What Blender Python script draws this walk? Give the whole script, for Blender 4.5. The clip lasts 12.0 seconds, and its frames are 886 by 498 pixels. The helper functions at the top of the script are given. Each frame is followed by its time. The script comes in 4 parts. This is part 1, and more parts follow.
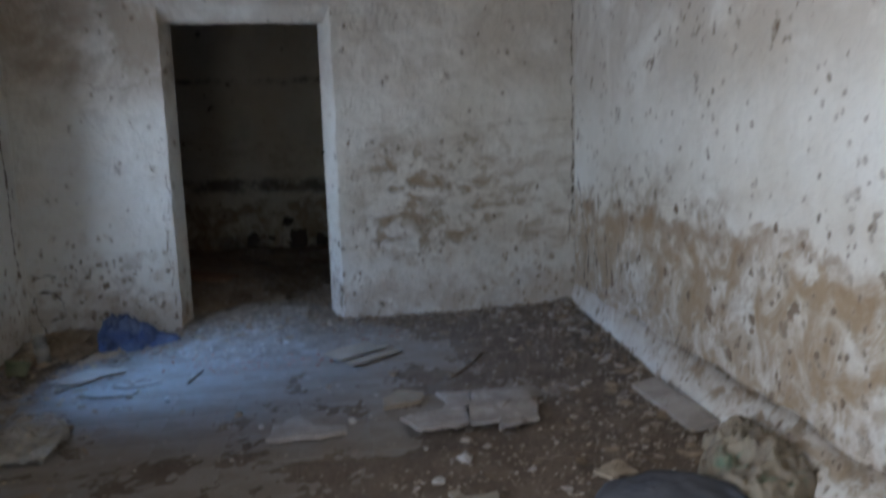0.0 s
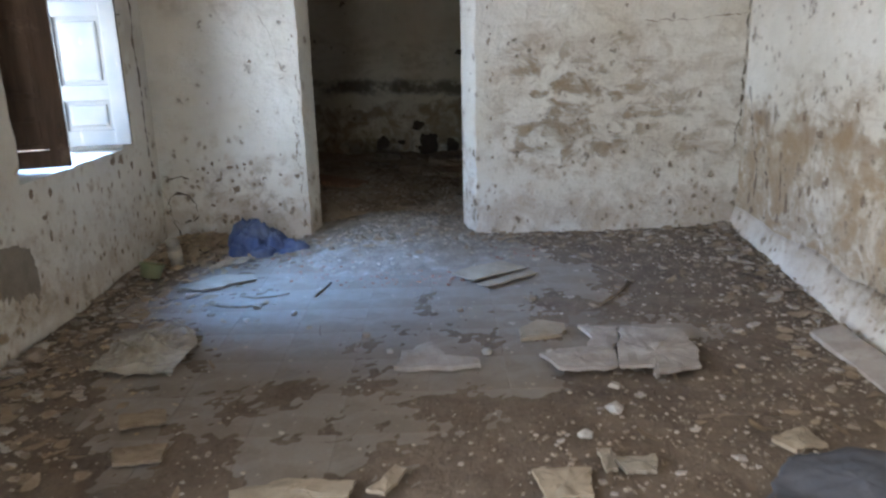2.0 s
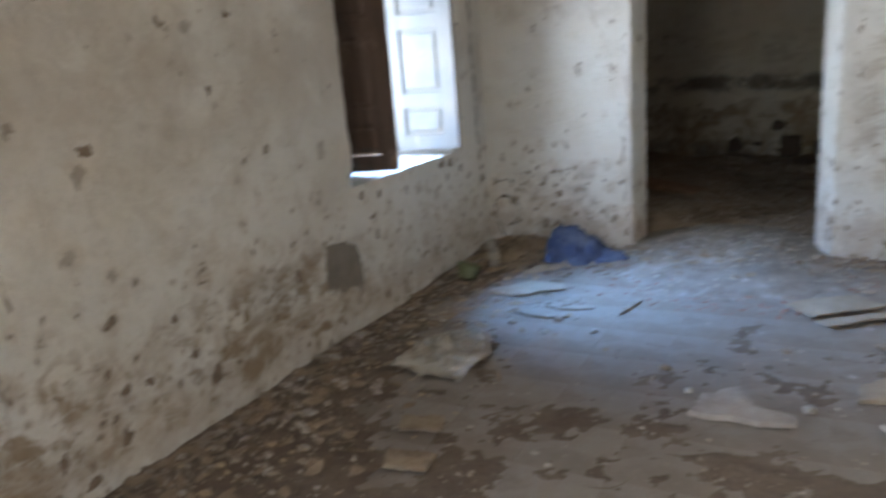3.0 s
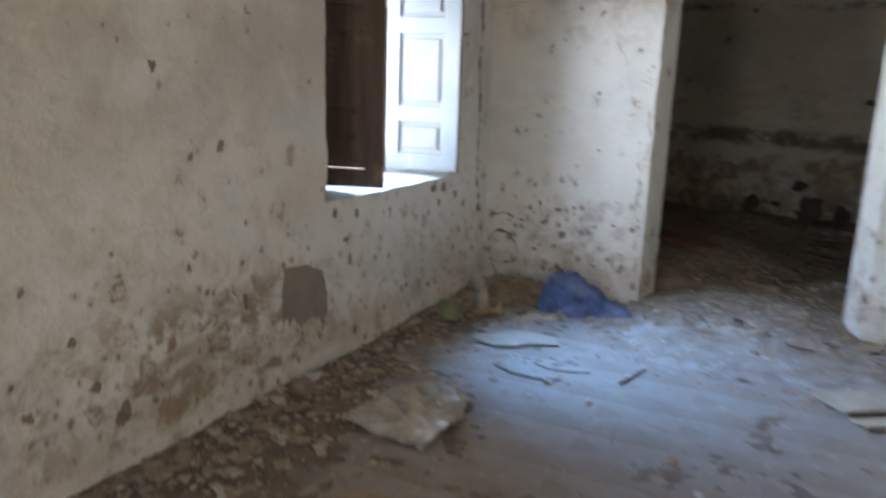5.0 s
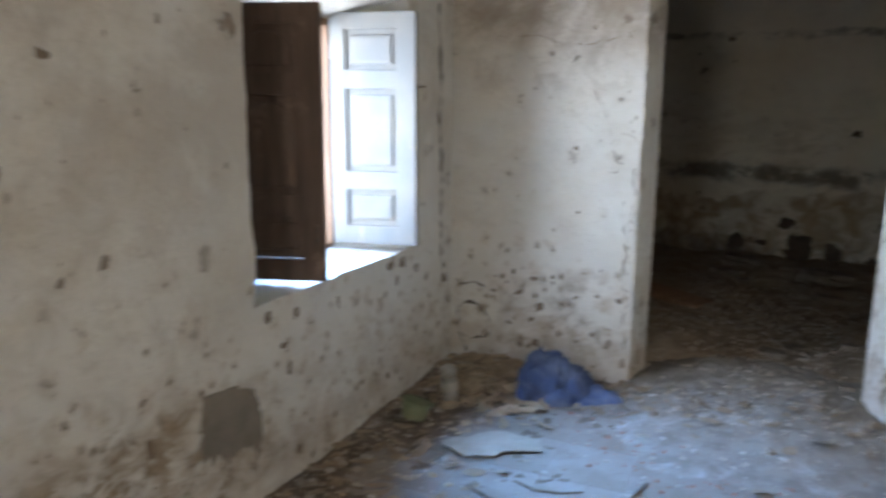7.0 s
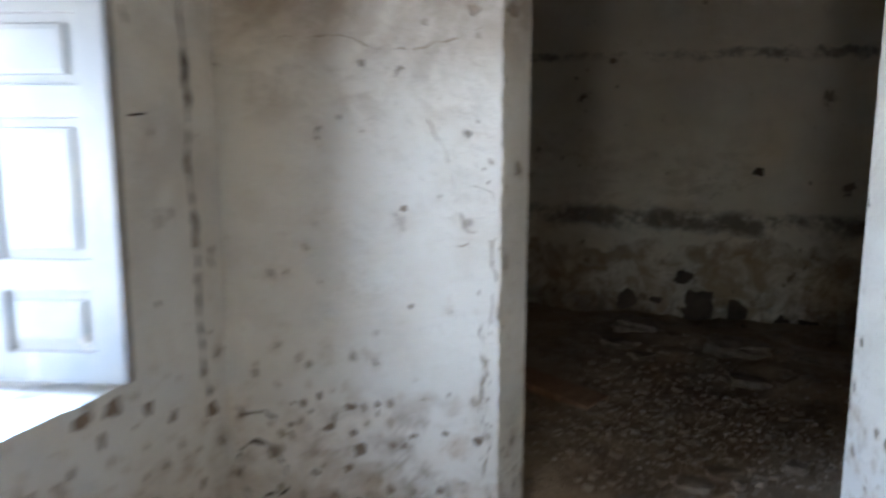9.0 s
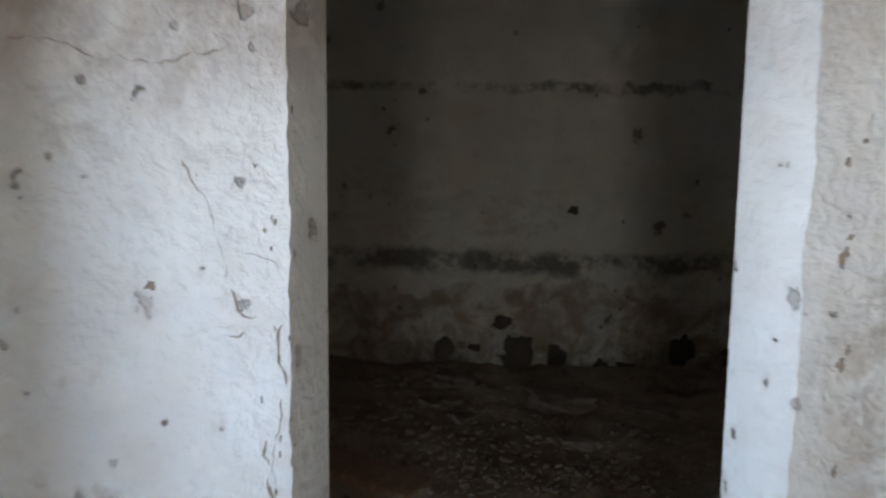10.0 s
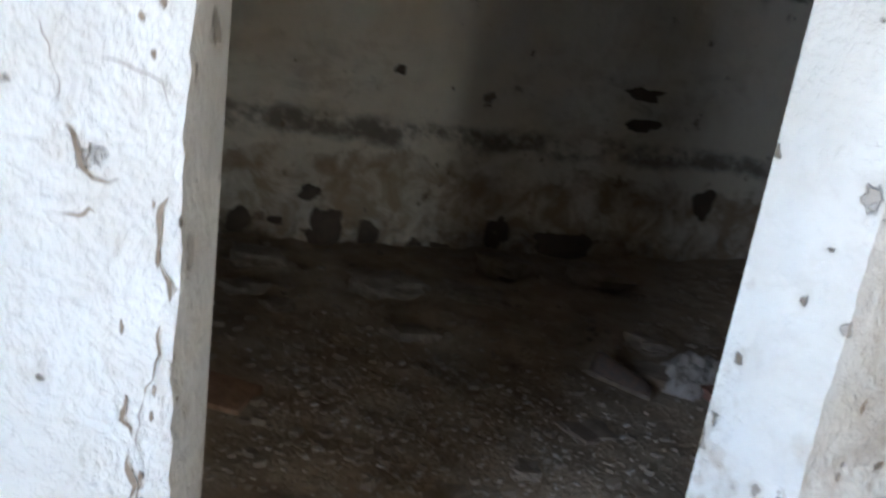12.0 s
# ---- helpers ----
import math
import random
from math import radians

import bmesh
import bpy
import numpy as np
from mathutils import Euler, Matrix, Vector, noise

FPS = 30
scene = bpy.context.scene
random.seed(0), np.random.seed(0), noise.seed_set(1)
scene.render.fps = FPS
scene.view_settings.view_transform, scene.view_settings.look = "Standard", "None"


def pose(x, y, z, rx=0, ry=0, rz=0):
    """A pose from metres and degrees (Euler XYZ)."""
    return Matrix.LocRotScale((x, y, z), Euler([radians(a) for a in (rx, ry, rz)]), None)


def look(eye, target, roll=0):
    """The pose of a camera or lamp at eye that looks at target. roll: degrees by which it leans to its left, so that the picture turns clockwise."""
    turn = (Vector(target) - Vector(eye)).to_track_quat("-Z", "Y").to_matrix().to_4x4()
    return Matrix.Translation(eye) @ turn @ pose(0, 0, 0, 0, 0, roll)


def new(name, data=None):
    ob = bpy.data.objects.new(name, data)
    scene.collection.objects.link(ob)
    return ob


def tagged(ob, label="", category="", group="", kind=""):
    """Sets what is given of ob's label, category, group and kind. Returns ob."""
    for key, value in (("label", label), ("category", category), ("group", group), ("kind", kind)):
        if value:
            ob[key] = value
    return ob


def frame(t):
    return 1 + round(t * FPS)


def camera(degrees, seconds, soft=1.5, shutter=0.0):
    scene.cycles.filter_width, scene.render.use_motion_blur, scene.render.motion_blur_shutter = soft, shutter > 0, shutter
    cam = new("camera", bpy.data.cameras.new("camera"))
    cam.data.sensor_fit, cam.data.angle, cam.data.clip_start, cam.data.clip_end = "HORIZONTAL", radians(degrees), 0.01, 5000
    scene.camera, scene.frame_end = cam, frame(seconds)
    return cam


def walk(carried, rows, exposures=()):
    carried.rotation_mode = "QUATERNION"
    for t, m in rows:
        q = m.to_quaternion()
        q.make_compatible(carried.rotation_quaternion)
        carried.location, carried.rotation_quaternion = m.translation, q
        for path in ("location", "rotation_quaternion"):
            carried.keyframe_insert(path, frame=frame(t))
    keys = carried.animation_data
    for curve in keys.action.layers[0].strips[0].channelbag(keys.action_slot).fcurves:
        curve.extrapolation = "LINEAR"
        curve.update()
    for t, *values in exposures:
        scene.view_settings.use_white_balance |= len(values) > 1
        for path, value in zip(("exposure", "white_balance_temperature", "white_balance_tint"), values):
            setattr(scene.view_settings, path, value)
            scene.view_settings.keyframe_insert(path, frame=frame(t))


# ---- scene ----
cam = camera(61.1, 12.0, soft=2.5, shutter=0.8)
PATH = [
    (0, (-0.079, 0.057, 1.343), (0.264, 2.003, 1.037), -1.7),
    (0.2, (-0.104, 0.147, 1.338), (0.218, 2.083, 0.951), -2.2),
    (0.4, (-0.179, 0.248, 1.344), (-0.022, 2.193, 0.907), -3.2),
    (0.5, (-0.167, 0.286, 1.335), (-0.112, 2.236, 0.895), -3.7),
    (1, (-0.183, 0.34, 1.329), (-0.156, 2.282, 0.854), -3.0),
    (1.5, (-0.183, 0.357, 1.353), (-0.154, 2.287, 0.828), -1.6),
    (2, (-0.125, 0.467, 1.328), (-0.118, 2.391, 0.783), -1.4),
    (2.5, (-0.005, 0.699, 1.317), (-0.411, 2.61, 0.889), -2.8),
    (3, (0.065, 0.741, 1.351), (-0.828, 2.456, 0.839), -4.5),
    (3.2, (-0.02, 0.766, 1.32), (-0.959, 2.449, 0.785), -4.2),
    (4.8, (-0.061, 1.071, 1.294), (-0.919, 2.812, 0.812), 1.7),
    (5, (-0.132, 1.229, 1.269), (-1.014, 2.967, 0.82), 1.9),
    (5.5, (-0.22, 1.38, 1.327), (-1.299, 3.014, 0.922), 1.0),
    (6, (-0.212, 1.505, 1.391), (-1.321, 3.105, 0.932), 1.5),
    (6.5, (-0.224, 1.642, 1.423), (-1.265, 3.283, 0.952), 1.8),
    (7, (-0.358, 1.784, 1.449), (-1.177, 3.565, 1.05), 0.3),
    (7.2, (-0.378, 1.835, 1.484), (-1.117, 3.646, 1.066), 1.7),
    (8.8, (-0.479, 2.953, 1.477), (-1.049, 4.842, 1.149), 0.2),
    (9, (-0.542, 3.181, 1.451), (-1.087, 5.079, 1.136), 0.1),
    (9.5, (-0.526, 3.501, 1.506), (-0.734, 5.471, 1.23), -0.1),
    (10, (-0.619, 3.785, 1.493), (-0.67, 5.77, 1.255), 0.7),
    (10.5, (-0.857, 4.072, 1.455), (-0.598, 6.038, 1.195), 2.4),
    (11, (-0.901, 4.196, 1.442), (-0.504, 6.109, 1.013), 4.5),
    (11.5, (-0.906, 4.355, 1.412), (-0.455, 6.244, 0.933), 5.0),
    (12, (-0.99, 4.459, 1.352), (-0.353, 6.28, 0.824), 8.3),
]
walk(cam, [(t, look(eye, target, roll)) for t, eye, target, roll in PATH],
     exposures=[(t, stops, kelvin, 13) for t, stops, kelvin in ((0.0, 3.58, 5450), (0.5, 4.1, 5800), (1.0, 4.45, 6000), (3.0, 4.62, 5930), (5.5, 4.72, 5950), (7.0, 4.66, 5980), (9.0, 4.7, 5880), (10.0, 4.75, 5700), (11.0, 4.97, 5730), (12.0, 5.2, 5760))])

# ---- world and sun ----
world = bpy.data.worlds.new("world")
scene.world = world
world.use_nodes = True
sky = world.node_tree.nodes.new("ShaderNodeTexSky")
sky.sky_type, sky.sun_disc = "NISHITA", False
sky.sun_elevation, sky.sun_rotation = radians(52), radians(148)
world.node_tree.nodes["Background"].inputs[1].default_value = 0.06
world.node_tree.links.new(sky.outputs[0], world.node_tree.nodes["Background"].inputs[0])
sun = new("sun", bpy.data.lights.new("sun", "SUN"))
sun.data.energy, sun.data.angle, sun.data.color = 4.2, radians(0.5), (1.0, 0.87, 0.70)
sun.matrix_world = look((4.1, -6.6, 9.9), (0, 0, 0))

# daylight of the blue sky falling through the window's opening
daylight = new("window_daylight", bpy.data.lights.new("window_daylight", "AREA"))
daylight.data.shape, daylight.data.size, daylight.data.size_y = "RECTANGLE", 0.70, 0.60
daylight.data.energy, daylight.data.color = 0.80, (0.23, 0.49, 1.0)
daylight.data.spread = radians(60)
daylight.matrix_world = look((-2.40, 4.35, 1.48), (-0.78, 4.34, 0.0))

# second lamp in the window's opening, added and turned to brighten the door wall
fill_daylight = new("window_fill_daylight", bpy.data.lights.new("window_fill_daylight", "AREA"))
fill_daylight.data.shape, fill_daylight.data.size, fill_daylight.data.size_y = "RECTANGLE", 0.74, 0.98
fill_daylight.data.energy, fill_daylight.data.color = 1.15, (0.74, 0.86, 1.0)
fill_daylight.data.spread = radians(120)
fill_daylight.matrix_world = look((-2.42, 4.35, 1.30), (-1.40, 4.86, 1.34))

# daylight of the sky in the side doorway behind the start
doorlight = new("doorway_daylight", bpy.data.lights.new("doorway_daylight", "AREA"))
doorlight.data.shape, doorlight.data.size, doorlight.data.size_y = "RECTANGLE", 0.85, 1.9
doorlight.data.energy, doorlight.data.color = 3.6, (0.93, 0.94, 0.92)
doorlight.matrix_world = look((-2.34, 1.05, 1.05), (1.9, 2.3, 1.2))
doorlight.data.spread = radians(104)

# weak fill lamp in the unseen end-wall opening, added to brighten the rear room
rear_fill = new("rear_room_fill", bpy.data.lights.new("rear_room_fill", "AREA"))
rear_fill.data.shape, rear_fill.data.size, rear_fill.data.size_y = "RECTANGLE", 0.66, 1.9
rear_fill.data.energy, rear_fill.data.color = 0.03, (0.97, 0.95, 0.90)
rear_fill.data.spread = radians(70)
rear_fill.matrix_world = look((-0.95, -1.55, 1.05), (-0.35, 5.5, 1.0))

# ---- materials ----
class Nodes:
    """A node material in short calls."""

    def __init__(self, name, rough=0.9, metal=0.0):
        self.m = bpy.data.materials.new(name)
        self.m.use_nodes = True
        self.t = self.m.node_tree
        self.b = self.t.nodes["Principled BSDF"]
        self.b.inputs["Roughness"].default_value = rough
        self.b.inputs["Metallic"].default_value = metal
        self.co = self.t.nodes.new("ShaderNodeTexCoord").outputs["Object"]

    def put(self, socket, value):
        if isinstance(value, bpy.types.NodeSocket):
            self.t.links.new(value, socket)
        elif isinstance(value, tuple) and len(value) == 3 and socket.type == "RGBA":
            socket.default_value = (*value, 1)
        else:
            socket.default_value = value

    def scaled(self, sx, sy, sz):
        n = self.t.nodes.new("ShaderNodeMapping")
        n.inputs["Scale"].default_value = (sx, sy, sz)
        self.put(n.inputs["Vector"], self.co)
        return n.outputs[0]

    def noise(self, scale, detail=4.0, rough=0.55, distort=0.0, vec=None):
        n = self.t.nodes.new("ShaderNodeTexNoise")
        self.put(n.inputs["Vector"], vec or self.co)
        n.inputs["Scale"].default_value, n.inputs["Detail"].default_value = scale, detail
        n.inputs["Roughness"].default_value, n.inputs["Distortion"].default_value = rough, distort
        return n.outputs[0]

    def cells(self, scale, vec=None):
        n = self.t.nodes.new("ShaderNodeTexVoronoi")
        self.put(n.inputs["Vector"], vec or self.co)
        n.inputs["Scale"].default_value = scale
        return n.outputs["Distance"], n.outputs["Color"]

    def warped(self, scale, amount, vec=None):
        n = self.t.nodes.new("ShaderNodeTexNoise")
        self.put(n.inputs["Vector"], self.co)
        n.inputs["Scale"].default_value, n.inputs["Detail"].default_value = scale, 4
        m = self.t.nodes.new("ShaderNodeVectorMath")
        m.operation = "MULTIPLY_ADD"
        self.put(m.inputs[0], n.outputs["Color"])
        m.inputs[1].default_value = (amount,) * 3
        self.put(m.inputs[2], vec or self.co)
        return m.outputs[0]

    def axis(self, i):
        n = self.t.nodes.new("ShaderNodeSeparateXYZ")
        self.put(n.inputs[0], self.co)
        return n.outputs[i]

    def math(self, op, a, b=0.0, clamp=False):
        n = self.t.nodes.new("ShaderNodeMath")
        n.operation, n.use_clamp = op, clamp
        self.put(n.inputs[0], a)
        self.put(n.inputs[1], b)
        return n.outputs[0]

    def ramp(self, fac, lo, hi, a=0.0, b=1.0):
        n = self.t.nodes.new("ShaderNodeMapRange")
        n.interpolation_type = "SMOOTHSTEP"
        for i, v in enumerate((fac, lo, hi, a, b)):
            self.put(n.inputs[i], v)
        return n.outputs[0]

    def mix(self, fac, a, b):
        n = self.t.nodes.new("ShaderNodeMix")
        n.data_type = "RGBA"
        self.put(n.inputs[0], fac)
        self.put(n.inputs[6], a)
        self.put(n.inputs[7], b)
        return n.outputs[2]

    def chance(self, island=False):
        n = self.t.nodes.new("ShaderNodeNewGeometry" if island else "ShaderNodeObjectInfo")
        return n.outputs["Random Per Island" if island else "Random"]

    def done(self, colour, height=None, strength=0.4, distance=0.01):
        self.put(self.b.inputs["Base Color"], colour)
        if height is not None:
            n = self.t.nodes.new("ShaderNodeBump")
            n.inputs["Strength"].default_value, n.inputs["Distance"].default_value = strength, distance
            self.put(n.inputs["Height"], height)
            self.put(self.b.inputs["Normal"], n.outputs[0])
        return self.m


def plaster(name, base, damp_top, damp, streak, spots, dark_bands=(), zone=(0.35, 0.6, 1.1, 1.6), smear_shade=0.0, spread=None, relief=0.6, cloud_from=(1.3, 1.75), cloud_side=None, depth=0.02, flaw=(5.5, 1.6), smudges=()):
    """Old limewash: yellowed, a ragged damp band above the floor, drifting stains, knocked-off flecks."""
    n = Nodes(name, 0.92)
    z = n.axis(2)
    big, mid, fine = n.noise(1.3, 5), n.noise(6.0, 6, 0.65), n.noise(45.0, 4, 0.6)
    col = n.mix(n.ramp(big, 0.35, 0.7), base, tuple(c * f for c, f in zip(base, (0.88, 0.85, 0.80))))
    col = n.mix(n.math("MULTIPLY", n.ramp(mid, 0.45, 0.75), 0.28), col, (0.54, 0.49, 0.42))
    # drifting brown stains, broken into flakes
    flat = n.noise(2.1, 9, 0.68, 0.7, n.scaled(1.0, 1.0, 2.0))
    broad = n.ramp(n.noise(0.9, 3, 0.5), 0.38, 0.58)
    level = n.math("MULTIPLY", n.ramp(z, zone[0], zone[1]), n.ramp(z, zone[2], zone[3], 1.0, 0.12))
    if spread:
        broad = n.math("MULTIPLY", n.math("ADD", n.math("MULTIPLY", broad, 0.6), 0.4), n.ramp(n.axis(spread[0]), spread[1], spread[2], spread[3], 1.0))
    stain = n.math("MULTIPLY", n.math("MULTIPLY", n.ramp(flat, 0.44, 0.68), level), n.math("MULTIPLY", broad, streak * 0.6))
    col = n.mix(stain, col, (0.335, 0.265, 0.185))
    flake = n.ramp(n.noise(flaw[0], 9, 0.66, 0.5, n.scaled(1.0, 1.0, flaw[1])), 0.47, 0.63)
    col = n.mix(n.math("MULTIPLY", n.math("MULTIPLY", flake, level), n.math("MULTIPLY", broad, streak * 0.72)), col, (0.305, 0.235, 0.155))
    bits = n.ramp(n.noise(17.0, 6, 0.65, 0.6, n.scaled(1.0, 1.0, 1.3)), 0.60, 0.69)
    col = n.mix(n.math("MULTIPLY", n.math("MULTIPLY", bits, level), n.math("MULTIPLY", broad, streak * 0.6)), col, (0.20, 0.15, 0.10))
    # brown smear from a height up; on the window wall it adds shade too
    if smear_shade:
        cloud = n.math("MULTIPLY", n.ramp(n.noise(1.8, 7, 0.68, 0.5), 0.36, 0.58), n.ramp(z, *cloud_from))
        if cloud_side:
            cloud = n.math("MULTIPLY", cloud, n.ramp(n.axis(0), *cloud_side))
        col = n.mix(n.math("MULTIPLY", cloud, smear_shade), col, (0.34, 0.28, 0.21))
    # mud splashed and rubbed off, in soft patches
    for lo, hi, z0, z1, amount in smudges:
        along = n.math("MULTIPLY", n.ramp(n.axis(0), lo - 0.08, lo + 0.12), n.ramp(n.axis(0), hi + 0.08, hi - 0.12))
        up = n.math("MULTIPLY", n.ramp(z, z0 - 0.08, z0 + 0.06), n.ramp(z, z1 + 0.10, z1 - 0.10))
        rub = n.ramp(n.noise(7.5, 7, 0.66, 0.4), 0.46, 0.64)
        col = n.mix(n.math("MULTIPLY", n.math("MULTIPLY", along, up), n.math("MULTIPLY", rub, amount)), col, (0.30, 0.25, 0.19))
    # damp band with a ragged dark upper rim
    rim = n.math("ADD", z, n.math("MULTIPLY", n.math("SUBTRACT", n.noise(2.6, 7, 0.7, 0.5), 0.5), 0.75))
    band = n.ramp(rim, damp_top, damp_top - 0.12)
    body = n.ramp(n.noise(4.0, 8, 0.7, 0.9), 0.36, 0.60)
    col = n.mix(n.math("MULTIPLY", n.math("MULTIPLY", band, body), damp), col, (0.335, 0.245, 0.15))
    edge = n.math("MULTIPLY", n.ramp(rim, damp_top + 0.04, damp_top - 0.02), n.ramp(rim, damp_top - 0.22, damp_top - 0.05))
    edge = n.math("MULTIPLY", edge, n.ramp(n.noise(3.3, 5, 0.6), 0.38, 0.6))
    col = n.mix(n.math("MULTIPLY", edge, damp * 0.75), col, (0.25, 0.165, 0.09))
    for height, width, amount in dark_bands:
        off = n.math("ABSOLUTE", n.math("SUBTRACT", n.math("ADD", z, n.math("MULTIPLY", n.math("SUBTRACT", n.noise(3.0, 6, 0.7), 0.5), 0.22)), height))
        here = n.math("MULTIPLY", n.ramp(off, width, width * 0.3), n.ramp(n.noise(2.2, 6, 0.75), 0.42, 0.58))
        col = n.mix(n.math("MULTIPLY", here, amount), col, (0.06, 0.048, 0.038))
    # knocked flecks, thinning out upwards, with a brown halo low down
    heights = None
    for scale, size, keep, warp in ((6.0, 0.26, 0.20, 0.16), (11.0, 0.29, 0.20, 0.10), (24.0, 0.33, 0.14, 0.05)):
        d, c = n.cells(scale, n.warped(38.0, 0.55 / scale, n.warped(9.0, warp, n.scaled(1.0, 1.0, 0.8))))
        pick = n.t.nodes.new("ShaderNodeSeparateColor")
        n.put(pick.inputs[0], c)
        low = n.ramp(z, 0.1, 0.95, keep * spots * 2.1, keep * spots * 0.42)
        on = n.math("LESS_THAN", pick.outputs[0], low)
        reach = n.math("MULTIPLY", pick.outputs[1], size)
        hole = n.math("MULTIPLY", n.ramp(n.math("SUBTRACT", d, reach), 0.03, -0.06), on)
        halo = n.math("MULTIPLY", n.math("MULTIPLY", n.ramp(n.math("SUBTRACT", d, reach), 0.32, 0.0), on), n.ramp(z, 1.1, 0.3, 0.15, 0.6))
        col = n.mix(halo, col, (0.44, 0.36, 0.265))
        col = n.mix(n.math("MULTIPLY", hole, n.math("ADD", 0.3, n.math("MULTIPLY", pick.outputs[2], 0.6))), col, (0.165, 0.12, 0.08))
        heights = hole if heights is None else n.math("MAXIMUM", heights, hole)
    h = n.math("ADD", n.math("MULTIPLY", mid, 0.6), n.math("MULTIPLY", fine, 0.16))
    h = n.math("ADD", h, n.math("MULTIPLY", n.noise(13.0, 5, 0.6, 1.2), 0.3))
    h = n.math("SUBTRACT", h, n.math("MULTIPLY", heights, 0.30))
    h = n.math("SUBTRACT", h, n.math("MULTIPLY", flake, n.math("MULTIPLY", n.math("MULTIPLY", level, broad), 0.13 * streak)))
    return n.done(col, h, relief, depth)


def rough_matter(name, a, b, scale=8.0, rough=0.9, strength=0.5, distance=0.01, island=False, each=False, c=None):
    """Earth, stone, plaster crumbs, card: two tones, grain at two scales."""
    n = Nodes(name, rough)
    big, fine = n.noise(scale, 6, 0.65), n.noise(scale * 9, 4, 0.6)
    col = n.mix(n.ramp(big, 0.35, 0.68), a, b)
    if c:
        col = n.mix(n.ramp(n.noise(scale * 0.37, 5, 0.7, 0.4), 0.52, 0.68), col, c)
    if island or each:
        r = n.chance(island)
        col = n.mix(n.math("MULTIPLY", r, 0.55), col, b if not c else c)
    col = n.mix(n.ramp(fine, 0.5, 0.8, 0.0, 0.35), col, tuple(x * 0.45 for x in a))
    return n.done(col, n.math("ADD", big, n.math("MULTIPLY", fine, 0.4)), strength, distance)


def old_wood(name, a, b, rough=0.75):
    n = Nodes(name, rough)
    grain = n.noise(5.0, 7, 0.65, 0.4, n.scaled(6.0, 6.0, 0.6))
    wear = n.noise(4.0, 6, 0.7)
    col = n.mix(n.ramp(grain, 0.3, 0.7), a, b)
    col = n.mix(n.ramp(wear, 0.56, 0.72, 0.0, 0.7), col, tuple(x * 1.9 + 0.02 for x in b))
    return n.done(col, grain, 0.35, 0.004)


def flaking_paint(name):
    n = Nodes(name, 0.6)
    wear, fine = n.noise(7.0, 7, 0.7, 0.3, n.scaled(1.6, 1.6, 0.7)), n.noise(60, 4)
    col = n.mix(n.ramp(n.noise(3.0, 4), 0.4, 0.65), (0.225, 0.212, 0.183), (0.178, 0.178, 0.172))
    gone = n.ramp(wear, 0.62, 0.68)
    col = n.mix(n.math("MULTIPLY", gone, 0.6), col, (0.40, 0.33, 0.25))
    return n.done(col, n.math("SUBTRACT", n.math("MULTIPLY", fine, 0.1), gone), 0.3, 0.003)


def floor_tile():
    n = Nodes("floor_tile", 0.58)
    r = n.chance()
    dust, grain = n.noise(4.5, 7, 0.65, 0.4), n.noise(60, 4, 0.6)
    col = n.mix(r, (0.245, 0.212, 0.175), (0.265, 0.232, 0.195))
    col = n.mix(n.ramp(n.noise(1.4, 6, 0.7, 0.5), 0.36, 0.60, 0.0, 0.85), col, (0.205, 0.167, 0.125))
    col = n.mix(n.ramp(dust, 0.45, 0.62, 0.0, 0.75), col, (0.185, 0.148, 0.11))
    col = n.mix(n.ramp(n.noise(13, 6, 0.7), 0.58, 0.72, 0.0, 0.6), col, (0.15, 0.115, 0.085))
    col = n.mix(n.ramp(grain, 0.55, 0.8, 0.0, 0.25), col, (0.48, 0.46, 0.43))
    return n.done(col, n.math("ADD", dust, n.math("MULTIPLY", grain, 0.3)), 0.25, 0.006)


